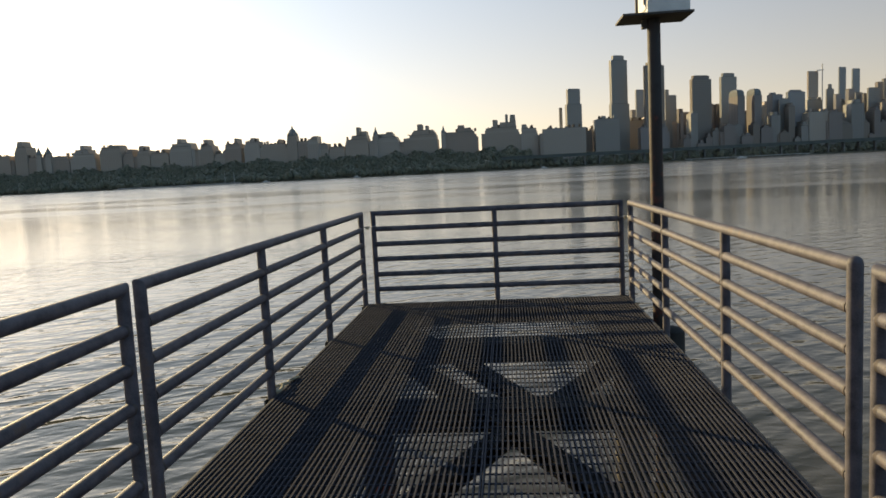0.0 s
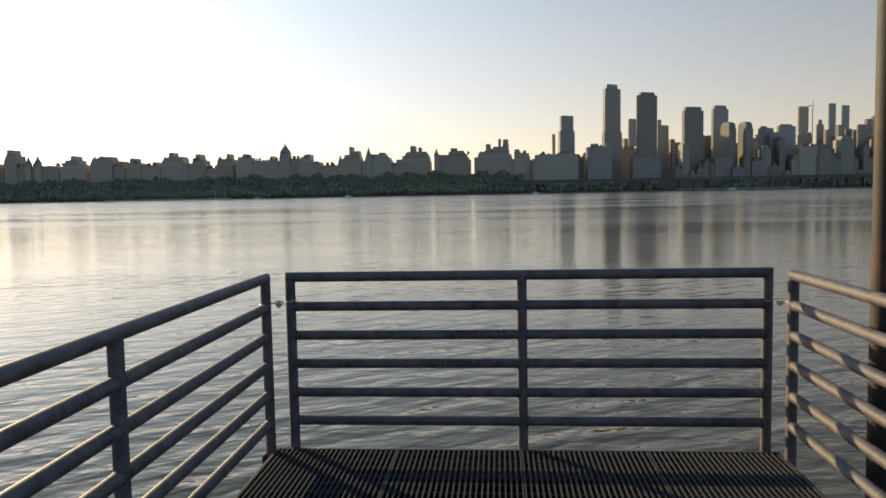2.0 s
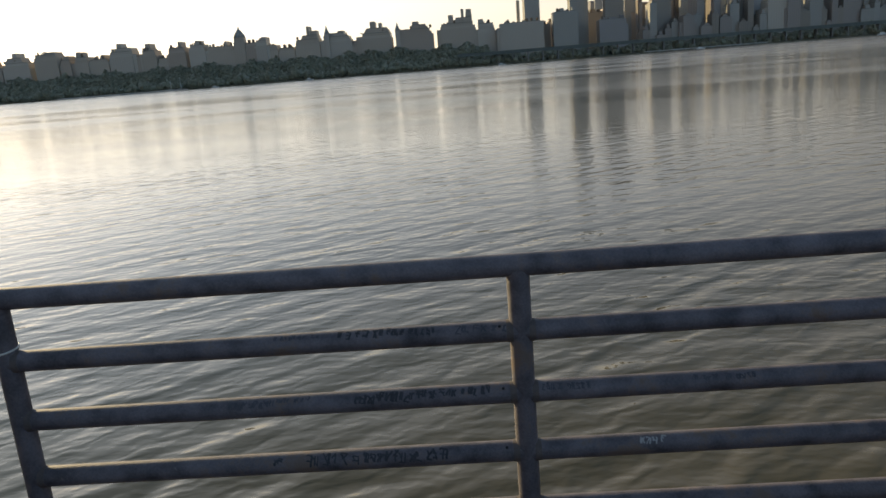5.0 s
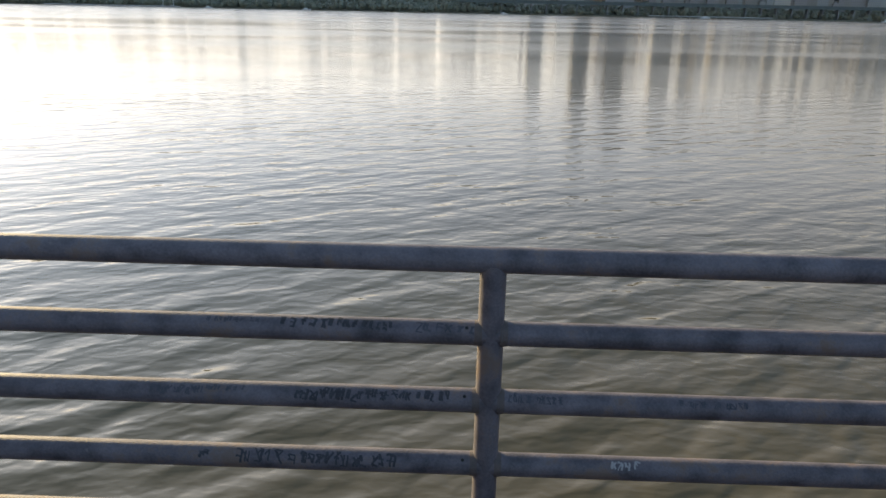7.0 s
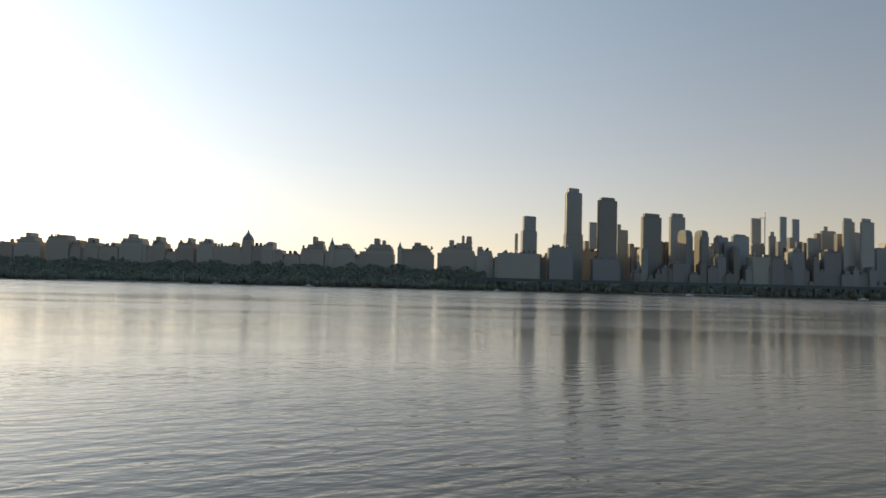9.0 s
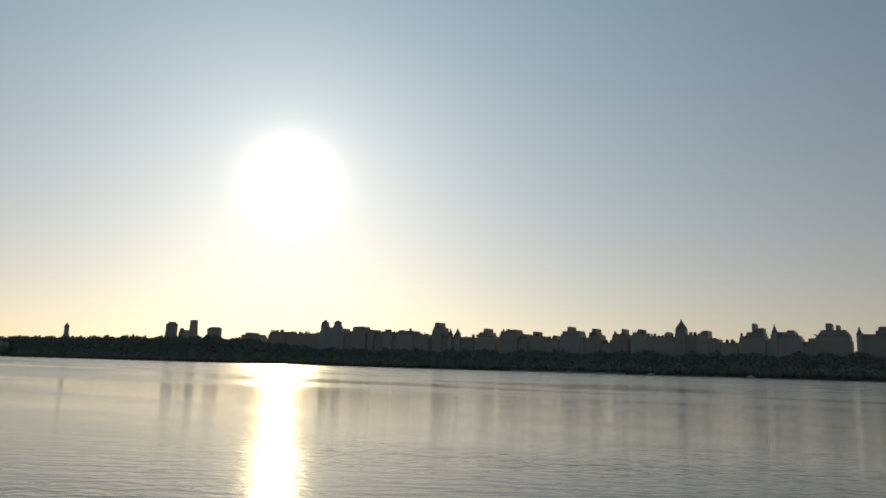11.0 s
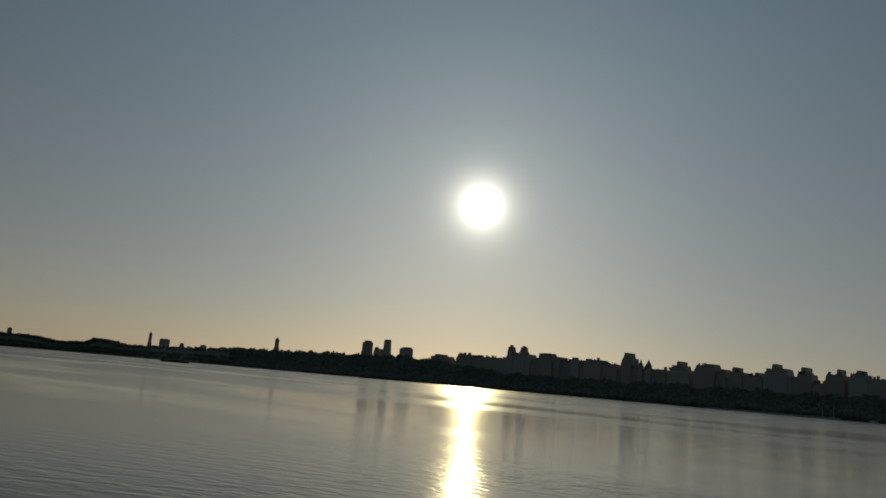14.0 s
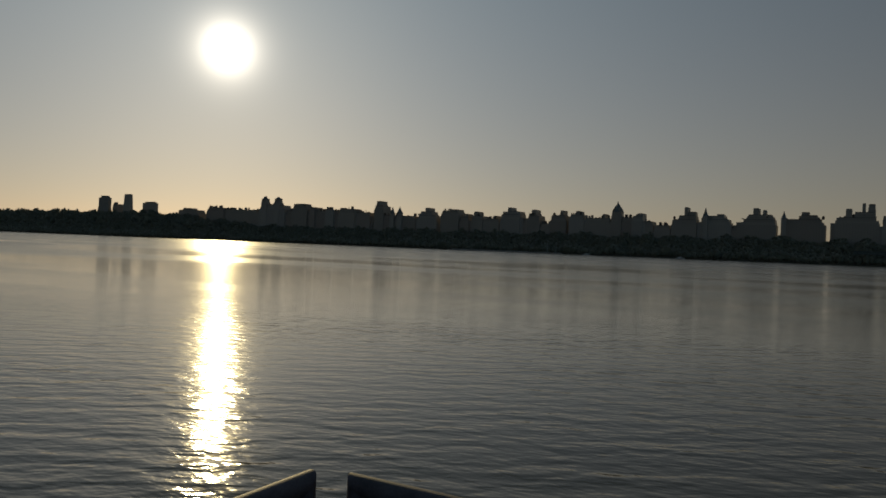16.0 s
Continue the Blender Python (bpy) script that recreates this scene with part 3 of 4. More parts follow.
    if cap:
        a2, b2, h2 = cap
        bm = boxed(a2 * s - mid, b2 * s - mid, 2, deep - 2, h - 8, (h2 - 1.6) * s + 1.6 - low)
        top = [e for e in bm.edges if all(v.co.z > h for v in e.verts)]
        bmesh.ops.bevel(bm, geom=top, offset=7.5, segments=4, affect="EDGES", profile=0.5)
        part("crown", stand(bm, a2 * s - mid, b2 * s - mid, 2, deep - 2), COPPER, ob, "dark rounded roof crown")
    return ob


def podium_row(x0, x1, top):
    """A street of separate mid-height blocks below the towers."""
    x = x0
    while x < x1 - 8:
        w = min(ROOM.uniform(9, 24), x1 - x)
        mat = ROOM.choice((BROWNT, TAN, GREYT, TAN, BROWNT))
        h = top * ROOM.choice((0.4, 0.55, 0.7, 0.85, 1.0, 1.2))
        words = {GREYT: "grey concrete", TAN: "tan brick", BROWNT: "brown grey"}[mat]
        building(APT, 1345 + ROOM.uniform(-4, 8), mat, words + " mid-height block below the towers", (x, x + w, h), (x + w * 0.3, x + w * 0.7, h + ROOM.uniform(2, 7)))
        x += w * ROOM.uniform(0.85, 1.0)


APT = "apartment_building"
BR, LI, RE = "tan brick riverside apartment block above the trees", "pale limestone apartment block above the trees", "red brick apartment block above the trees"
LOWT = "low brick apartment row above the park trees"
building(APT, 1350, BRICK, BR, (-948, -923, 88), (-943, -932, 99))
building(APT, 1352, RED, LOWT, (-924, -838, 67), tanks=3)
building(APT, 1350, LIME, LI, (-836, -786, 68), (-829, -798, 77), (-816, -807, 85))
building(APT, 1351, BRICK, BR, (-776, -733, 78), (-751, -735, 82))
building(APT, 1353, RED, RE, (-729, -709, 66), (-722, -713, 73))
building(APT, 1350, BRICK, BR, (-702, -677, 69), (-697, -690, 78))
building(APT, 1352, BRICK, LOWT, (-675, -639, 63), (-653, -648, 70))
building(APT, 1350, LIME, LI, (-637, -594, 73), (-625, -594, 79), (-623, -613, 87))
building(APT, 1353, RED, LOWT, (-594, -578, 63))
building(APT, 1350, BRICK, BR, (-578, -551, 71), (-576, -558, 75), (-570, -561, 83))
building(APT, 1352, BRICK, LOWT, (-550, -530, 56), tanks=1)
building(APT, 1350, RED, RE, (-529, -497, 72), (-509, -505, 82))
building(APT, 1351, LIME, LI, (-491, -461, 74), (-479, -470, 81))
building(APT, 1353, BRICK, LOWT, (-461, -408, 68), (-425, -421, 76), tanks=2)
building("spired_building", 1350, BRICK, "brick tower with a pointed slate roof", (-408, -389, 82), apex=(-399, 101), deep=22)
building(APT, 1352, RED, LOWT, (-389, -365, 70), tanks=1)
building(APT, 1350, LIME, LI, (-369, -349, 73), (-359, -350, 78))
building(APT, 1353, BRICK, LOWT, (-349, -330, 63))
building(APT, 1352, BRICK, LOWT, (-329, -299, 57), tanks=1)
building(APT, 1350, BRICK, BR, (-298, -254, 68), (-287, -255, 75), (-276, -271, 90), (-270, -257, 82))
building(APT, 1352, LIME, LI, (-252, -196, 69), (-243, -206, 75), (-222, -209, 78))
building("turret_building", 1349, LIME, "limestone corner turret with a pointed roof", (-244, -236, 76), apex=(-240, 90), deep=9)
building(APT, 1353, RED, LOWT, (-196, -183, 59))
building(APT, 1350, BRICK, BR, (-183, -125, 70), (-173, -129, 78), (-162, -153, 89), (-147, -142, 86), tanks=1)
building("turret_building", 1349, LIME, "limestone turret with a pointed roof", (-118, -110, 72), apex=(-114, 85), deep=9)
building(APT, 1351, RED, RE, (-117, -51, 71), (-90, -61, 78), (-88, -75, 83), tanks=1)
building(APT, 1350, BRICK, BR, (-39, 25, 75), (-23, -14, 89), (-13, 20, 84), (0, 5, 98), (8, 19, 97))
building(APT, 1352, LIME, LI, (28, 58, 71), (29, 39, 78))
building(APT, 1370, RED, LOWT, (58, 67, 58))
building(APT, 1330, LIME, "wide pale low apartment block by the highway", (67, 144, 68), tanks=3)
TW = "tower_block"
building(TW, 1420, GREYT, "thin grey concrete tower block", (97, 103, 104), category="tower", deep=20)
building(TW, 1360, GREYT, "grey stepped tower block with a flat crown", (108, 138, 110), (111, 136, 137), category="tower")
building(APT, 1365, RED, LOWT, (139, 155, 61), tanks=1)
building(APT, 1335, GREYT, "grey block at the foot of a tower", (161, 204, 80), (173, 180, 85))
building(TW, 1370, GREYT, "tallest grey tower with a recessed crown", (186, 222, 106), (188, 220, 183), (193, 215, 191), category="tower")
building(TW, 1450, SAND, "sunlit sand-coloured tower block", (222, 233, 93), category="tower")
building(TW, 1500, GLASST, "blue grey glass tower block", (232, 247, 128), category="tower")
building(TW, 1360, BROWNT, "brown grey tall tower with a flat crown", (247, 284, 170), (252, 280, 175), category="tower")
building(APT, 1345, SAND, "low sand-coloured wing of a tower", (241, 288, 61))
building(TW, 1420, GREYT, "grey stepped slab block", (284, 291, 125), category="tower")
building(TW, 1440, GREYT, "grey stepped slab block", (289, 304, 115), category="tower")
building(TW, 1410, TAN, "brick slab block between towers", (304, 315, 90), category="tower")
building(TW, 1400, TAN, "brick slab block between towers", (310, 325, 84), category="tower")
building(TW, 1360, BROWNT, "dark-fronted tower with a sunlit side and slanted crown", (327, 365, 141), (331, 362, 147), category="tower")
podium_row(316, 385, 68)
building(TW, 1460, TAN, "brick slab block behind towers", (368, 381, 94), category="tower")
building(TW, 1430, GREYT, "grey tower with a flat crown", (378, 408, 142), (382, 405, 148), category="tower")
building(TW, 1360, TAN, "tan brick tower with a rounded crown", (394, 422, 107), category="tower", cap=(395, 421, 119), deep=26, lit=0.55)
building(TW, 1360, TAN, "tan brick tower with a rounded crown", (424, 451, 107), category="tower", cap=(425, 450, 119), deep=26, lit=0.55)
podium_row(386, 449, 66)
building(TW, 1420, LIME, "pale slab block behind towers", (448, 465, 85), category="tower")
building(TW, 1380, SAND, "sunlit sand-coloured slab block", (459, 486, 106), (463, 475, 109), category="tower")
building(TW, 1372, GREYT, "grey concrete slab block among towers", (479, 498, 98), category="tower")
building(TW, 1400, GLASST, "broad blue grey glass tower", (491, 524, 109), (496, 519, 112), category="tower")
podium_row(449, 530, 70)
building(TW, 1900, RED, "slender pinkish far tower under construction", (526, 545, 142), category="tower", deep=16)
building(APT, 1350, LIME, "pale low block under towers", (531, 564, 72))
building(TW, 1450, GREYT, "grey slab block with a narrow top", (558, 572, 110), (563, 570, 118), category="tower")
building(TW, 1400, SAND, "sunlit sand-coloured slab block", (571, 584, 100), category="tower")
building(TW, 2000, GLASST, "slender far glass tower, one of two", (578, 591, 146), category="tower", deep=22)
building(TW, 1420, SAND, "sunlit sand-coloured slab block", (591, 607, 108), category="tower")
building(TW, 2010, GLASST, "slender far glass tower, one of two", (600, 614, 142), category="tower", deep=22)
building(TW, 1400, GREYT, "grey concrete slab block among towers", (607, 620, 101), category="tower")
building(TW, 1390, SAND, "sunlit sand-coloured slab block", (617, 630, 99), category="tower")
podium_row(565, 689, 69)
building(TW, 1380, GREYT, "grey concrete slab block among towers", (627, 649, 108), category="tower")
building(TW, 1400, TAN, "tan brick slab block among towers", (640, 654, 117), category="tower")
building(TW, 1420, GREYT, "broad grey tower with a small top", (651, 680, 122), (660, 667, 130), category="tower")
building(TW, 1390, SAND, "sunlit sand-coloured slab block", (676, 694, 117), category="tower")
building(TW, 1365, LIME, "pale twin tower with a narrow crown", (691, 714, 140), (693, 710, 146), category="tower")
building(TW, 1420, GREYT, "grey slab block between twin towers", (712, 723, 120), category="tower")
building(TW, 1365, LIME, "pale twin tower with a narrow crown", (723, 749, 140), (726, 744, 146), category="tower")
podium_row(690, 790, 62)
building(TW, 1400, GREYT, "grey concrete slab block among towers", (748, 788, 93), category="tower")
building(TW, 1430, TAN, "broad tan brick tower block", (776, 826, 120), category="tower")
building(TW, 1390, GREYT, "grey concrete slab block among towers", (826, 900, 84), category="tower")
# older blocks close together behind the waterfront
gap = 150
while gap < 830:
    wide = ROOM.uniform(13, 30)
    height = ROOM.uniform(66, 96) if gap > 300 else ROOM.uniform(58, 76)
    mat, words = ROOM.choice(((GREYT, "grey concrete"), (TAN, "tan brick"), (BROWNT, "brown grey"), (RED, "red brick")))
    building(APT, 1440 + ROOM.uniform(0, 40), mat, words + " mid-height block close behind the towers", (gap, gap + wide, height), (gap + wide * 0.3, gap + wide * 0.6, height + ROOM.uniform(3, 9)), tanks=ROOM.choice((0, 1)))
    gap += wide * ROOM.uniform(0.8, 1.05)
crane = base("tower_crane", 553 * 1900 / 1350, 1905, 150, 0, "thin tower crane beside an unfinished tower", "crane")
part("mast", boxed(-0.9, 0.9, -0.9, 0.9, -100, 66), PALE, crane)
part("jib", boxed(-14, 3, -0.7, 0.7, 50, 52), PALE, crane)
# northern stretch
building(APT, 1350, BRICK, BR, (-1917, -1904, 81))
building(TW, 1350, GREYT, "grey rounded tower block above the woods", (-1912, -1868, 107), (-1904, -1877, 112), category="tower", deep=10)
building(APT, 1350, RED, RE, (-1850, -1830, 88))
building("chimney_tower", 1350, LIME, "tapering pale tower above the woods", (-1806, -1771, 116), category="tower", deep=10, taper=0.62)
building(TW, 1350, BRICK, "broad brown slab block above the woods", (-1722, -1670, 92), (-1715, -1677, 95), category="tower", deep=10)
building(APT, 1350, BRICK, BR, (-1583, -1509, 74), (-1557, -1540, 79))
building(APT, 1351, RED, RE, (-1474, -1413, 81), tanks=2)
building(APT, 1350, LIME, LI, (-1292, -1210, 88))
building("turret_building", 1349, LIME, "limestone turret with a pointed roof", (-1286, -1269, 104), apex=(-1278, 109), deep=14)
building("turret_building", 1349, LIME, "limestone turret with a pointed roof", (-1244, -1227, 104), apex=(-1235, 109), deep=14)
building(APT, 1350, BRICK, BR, (-1187, -1141, 86), (-1179, -1151, 92))
building(APT, 1349, RED, RE, (-1132, -1118, 84))
building(APT, 1350, LIME, LI, (-1086, -1062, 79))
building(APT, 1350, BRICK, BR, (-1047, -1001, 81))
building(APT, 1353, RED, LOWT, (-1000, -958, 73))
building("turret_building", 1348, LIME, "limestone spire with a pointed roof", (-905, -895, 73), apex=(-901, 87), deep=10)
building("turret_building", 1348, LIME, "limestone spire with a pointed roof", (-887, -875, 74), apex=(-882, 87), deep=10)
building(APT, 1354, RED, LOWT, (-1210, -1040, 75), tanks=5)
building(APT, 1354, BRICK, LOWT, (-1413, -1292, 76), tanks=4)


def far_tower(yaw, r, w, h, material, label, pointed=False, z=20):
    p = toward(yaw, 0) * r
    ob = base("far_tower", p.x, p.y, z, yaw, label, "tower")
    top = h - z - (h * 0.12 if pointed else 0)
    part("wall", boxed(-w / 2, w / 2, -w / 2, w / 2, 0, top * (0.6 if pointed else 1)), material, ob)
    if pointed:
        part("belfry", boxed(-w * 0.38, w * 0.38, -w * 0.38, w * 0.38, top * 0.6, top), material, ob)
    part("roof", tube(bmesh.new(), (0, 0, h - z - h * 0.12), (0, 0, h - z), w * 0.46, 8, 0.5) if pointed else boxed(-w * 0.35, w * 0.35, -w * 0.35, w * 0.35, h - z, h - z + 3), COPPER if pointed else ROOF, ob)


far_tower(61.17, 2795, 20, 117, BRICK, "pointed stone church tower above the woods", True, 40)
far_tower(69.1, 3700, 46, 92, BRICK, "broad far block above hazy woods")
far_tower(70.1, 3700, 18, 122, BRICK, "slender far tower above hazy woods", True)
far_tower(67.9, 3350, 18, 72, BRICK, "small far block above hazy woods")
far_tower(66.4, 3250, 26, 70, BRICK, "small far block above hazy woods")
far_tower(72.9, 4150, 40, 72, GREYT, "far block above hazy woods")
far_tower(78.9, 4450, 22, 92, GREYT, "hazy grey far tower block")
far_tower(80.1, 4450, 36, 84, GREYT, "hazy grey far tower block")


# pale concrete colour on the steel stands in for the haze over it
def suspension_bridge(near_end, far_end, tall, road_z):
    """Two steel towers, a road deck and two sagging cables, far up the river."""
    a, b = toward(near_end, 0) * 4650, toward(far_end, 0) * 4600
    ob = base("suspension_bridge", a.x, a.y, WATER_Z, 0, "hazy grey steel suspension bridge far up the river", "bridge")
    span = b - a
    along = span.normalized()
    side = Vector((-along.y, along.x, 0))
    for foot in (Vector((0, 0, 0)), span):
        for s in (-1, 1):
            low, top = foot + side * 9 * s, foot + side * 7 * s
            part("tower_leg", tube(bmesh.new(), (low.x, low.y, -2), (top.x, top.y, tall), 4.2, 4, 3.2), PALE, ob)
        for z in (0.42, 0.66, 0.96):
            p, q = foot - side * 8, foot + side * 8
            part("crossbeam", tube(bmesh.new(), (p.x, p.y, tall * z), (q.x, q.y, tall * z), 3.4, 4), PALE, ob)
    p, q = along * -420, span + along * 200
    part("deck", tube(bmesh.new(), (p.x, p.y, road_z - 6), (q.x, q.y, road_z), 3.0, 4), PALE, ob)
    for s in (-1, 1):
        points = []
        for i in range(25):
            k = i / 24
            v = span * k + side * 7 * s
            points.append((v.x, v.y, road_z + 4 + (tall - road_z - 4) * (2 * k - 1) ** 2))
        bent("main_cable", points, 0.9, PALE, ob)


suspension_bridge(83.9, 90.75, 102, 50)
# elevated highway along the far bank
road_way = base("elevated_highway", 0, 1256, 0, 0, "dark elevated highway on pale piers along the bank", "viaduct")
part("deck", boxed(-10, 1000, -7, 7, 15.5, 19.5), VIADUCT, road_way)
part("parapet", boxed(-10, 1000, -7.4, -6.9, 19.5, 20.6), VIADUCT, road_way)
pier_mesh = mesh_of("pier", boxed(-0.9, 0.9, -5, 5, -3, 15.5), PIER)
for i in range(40):
    leg = part("pier", pier_mesh, PIER, road_way)
    leg.location = (8 + 24.5 * i, 0, 0)
jetty = base("jetty", 390, 1236, WATER_Z, 0, "low pale concrete jetty on the water", "jetty")
part("deck", boxed(-98, 96, -4, 4, 2.2, 3.2), PALE, jetty)
post_mesh = mesh_of("pile", tube(bmesh.new(), (0, 0, -3), (0, 0, 2.2), 0.5, 8), PALE)
for i in range(14):
    part("pile", post_mesh, PALE, jetty).location = (-90 + 14 * i, -3, 0)


def boat(x, y, long, turn, label):
    ob = base("boat", x, y, WATER_Z, turn, label, "boat", "moored boats")
    bm = bmesh.new()
    ring = [(-0.5, 0.16), (0.15, 0.18), (0.38, 0.1), (0.5, 0), (0.38, -0.1), (0.15, -0.18), (-0.5, -0.16)]
    low = [bm.verts.new((a * long * 0.92, b * long * 0.7, -0.3)) for a, b in ring]
    top = [bm.verts.new((a * long, b * long, long * 0.11)) for a, b in ring]
    for i in range(7):
        bm.faces.new((low[i], low[i - 1], top[i - 1], top[i]))
    bm.faces.new(top)
    part("hull", bm, HULL, ob)
    part("cabin", boxed(-long * 0.25, long * 0.12, -long * 0.1, long * 0.1, long * 0.11, long * 0.24), HULL, ob)


boat(375, 1215, 15, 8, "white motor boat moored off the bank")
boat(648, 1200, 16, -6, "white motor boat moored off the bank")
boat(-255, 1232, 14, 4, "white motor boat moored off the bank")
boat(61, 1232, 12, 10, "white motor boat moored off the bank")


def sailing_boat(x, y, turn, tall):
    ob = base("sailing_boat", x, y, WATER_Z, turn, "white sailing boat with a bare mast moored off the bank", "boat", "moored boats")
    bm = bmesh.new()
    ring = ((-0.5, 0.1), (0.0, 0.15), (0.35, 0.09), (0.5, 0.0), (0.35, -0.09), (0.0, -0.15), (-0.5, -0.1))
    low, top = [bm.verts.new((a * 9, b * 7, -0.3)) for a, b in ring], [bm.verts.new((a * 11, b * 10, 1.3)) for a, b in ring]
    for i in range(7):
        bm.faces.new((low[i], low[i - 1], top[i - 1], top[i]))
    bm.faces.new(top)
    part("hull", bm, HULL, ob)
    part("cabin", boxed(-2.2, 1.6, -0.8, 0.8, 1.3, 2.0, bevel=0.15), HULL, ob)
    part("mast", tube(bmesh.new(), (0.8, 0, 1.3), (0.8, 0, tall), 0.3, 8, 0.16), HULL, ob)
    part("boom", tube(bmesh.new(), (-3.8, 0, 2.9), (0.8, 0, 2.9), 0.16, 8), HULL, ob)


sailing_boat(-469, 1228, 12, 21)
sailing_boat(-487, 1232, -8, 19)
boat(-411, 1226, 13, 5, "white motor boat moored off the bank")
breakwater = base("breakwater", -565, 1222, WATER_Z, 0, "long low dark stone breakwater along the bank", "breakwater")
part("core", boxed(-112, 110, -2.2, 2.2, -1, 1.3, bevel=0.5), STONE, breakwater)
part("kerb", boxed(-111, 109, 1.3, 2.0, 1.31, 2.0), PALE, breakwater)
p = toward(68.25, 0) * 1180
barge = base("barge", p.x, p.y, WATER_Z, 68.25, "long low black barge on the river", "barge")
bm = boxed(-21, 21, -5.5, 5.5, -0.5, 2.6)
for v in bm.verts:
    if v.co.z < 0:
        v.co.x *= 0.9
part("hull", bm, BARGE, barge)
part("coaming", boxed(-12, 17, -4.2, 4.2, 2.6, 3.5, bevel=0.2), BARGE, barge)
part("deckhouse", boxed(-19.5, -14.5, -3.5, 3.5, 2.6, 5.2, bevel=0.2), BARGE, barge)
part("mast", tube(bmesh.new(), (-17, 0, 5.2), (-17, 0, 7.6), 0.2, 8), BARGE, barge)

# ---- pier deck ----
deck = base("pier_deck", 0, 0, 0, 0, "open steel grating pier deck on dark beams", "pier deck", kind="structure")
PITCH, ROD, WIDE, LONG = 0.030, 0.11, 0.731, 2.97
MID, HALF = -0.012, 1.468


BARS = int(WIDE / PITCH)


def bar_x(i):
    return 0.005 + i * (WIDE - 0.010) / BARS


def bar_box(bm, x):
    return box(bm, x - 0.0045, x + 0.0045, 0.002, LONG - 0.002, -0.034, 0)


def rods():
    bm = bmesh.new()
    for j in range(int(LONG / ROD)):
        y = 0.05 + j * ROD
        box(bm, 0.004, WIDE - 0.004, y - 0.0035, y + 0.0035, -0.013, -0.005)
    return bm


rod_mesh = mesh_of("grating_panel", rods(), GRATE)
bar_mesh = mesh_of("bar", bar_box(bmesh.new(), 0), GRATE)
bm = rods()
for i in range(BARS + 1):
    bar_box(bm, bar_x(i))
whole_mesh = mesh_of("grating_panel", bm, GRATE)
for i in range(4):
    for j in range(5):
        near = j < 3
        panel = part("grating_panel", rod_mesh if near else whole_mesh, GRATE, deck)
        panel.location = ((i - 2) * (WIDE + 0.004) + MID, -0.045 - (j + 1) * (LONG + 0.004), 0)
        if near:
            for k in range(BARS + 1):
                part("bar", bar_mesh, GRATE, panel).location = (bar_x(k), 0, 0)
        else:
            tagged(panel, kind="stuff")
for x in (MID - HALF, MID + HALF):
    s = 1 if x > 0 else -1
    bm = boxed(min(x, x + 0.012 * s), max(x, x + 0.012 * s), -14.9, -0.035, -0.24, 0.0)
    box(bm, min(x, x - 0.07 * s), max(x, x - 0.07 * s), -14.9, -0.035, -0.24, -0.228)
    part("edge_channel", bm, BEAM, deck)
part("end_channel", boxed(MID - HALF, MID + HALF, -0.043, -0.031, -0.24, 0.0), BEAM, deck)


def i_beam(a, b, wide, deep, top=-0.036):
    a, b = Vector((*a, 0)), Vector((*b, 0))
    d = (b - a).length
    bm = boxed(0, d, -wide / 2, wide / 2, top - 0.014, top)
    box(bm, 0, d, -wide / 2, wide / 2, top - deep, top - deep + 0.014)
    box(bm, 0, d, -0.006, 0.006, top - deep + 0.014, top - 0.014)
    bm.transform(Matrix.Translation(a) @ Matrix.Rotation(math.atan2(b.y - a.y, b.x - a.x), 4, "Z"))
    return bm


for y, w in ((-0.225, 0.35), (-1.9, 0.26), (-3.63, 0.24), (-5.45, 0.3), (-7.2, 0.3), (-9.0, 0.3), (-10.8, 0.3), (-12.6, 0.3), (-14.4, 0.3)):
    part("cross_beam", i_beam((MID - 1.46, y), (MID + 1.46, y), w, 0.16), BEAM, deck)
for x in (-1.12, 1.18):
    part("girder", i_beam((x, -14.9), (x, -0.05), 0.24, 0.22, -0.04), BEAM, deck)
for j in range(4):
    y = -3.6 - 3.58 * j
    for x0, y0, x1, y1 in ((-0.42, 1.6, 0.29, 0), (-0.94, 1.6, -0.06, 0), (1.16, 1.5, 0.39, 0), (0.34, 0, -0.49, -1.7), (-0.07, 0, 0.77, -1.7)):
        part("brace", i_beam((x0, y + y0), (x1, y + y1), 0.12, 0.09, -0.052), BEAM, deck)
part("brace", i_beam((-1.08, -0.90), (-0.55, -1.78), 0.12, 0.09, -0.052), BEAM, deck)
for x, y in ((-1.12, -1.86), (1.18, -1.86), (-1.12, -7.2), (1.18, -7.2), (-1.12, -12.6), (1.18, -12.6)):
    part("support_pile", tube(bmesh.new(), (x, y, -4), (x, y, -0.27), 0.15, 20), PILE, deck, smooth=True)

# ---- railings ----
R = 0.030
LEVELS = (1.04, 0.862, 0.687, 0.514, 0.338, 0.164)
SUNNY_LEVELS = (1.042, 0.875, 0.707, 0.539, 0.366, 0.196)


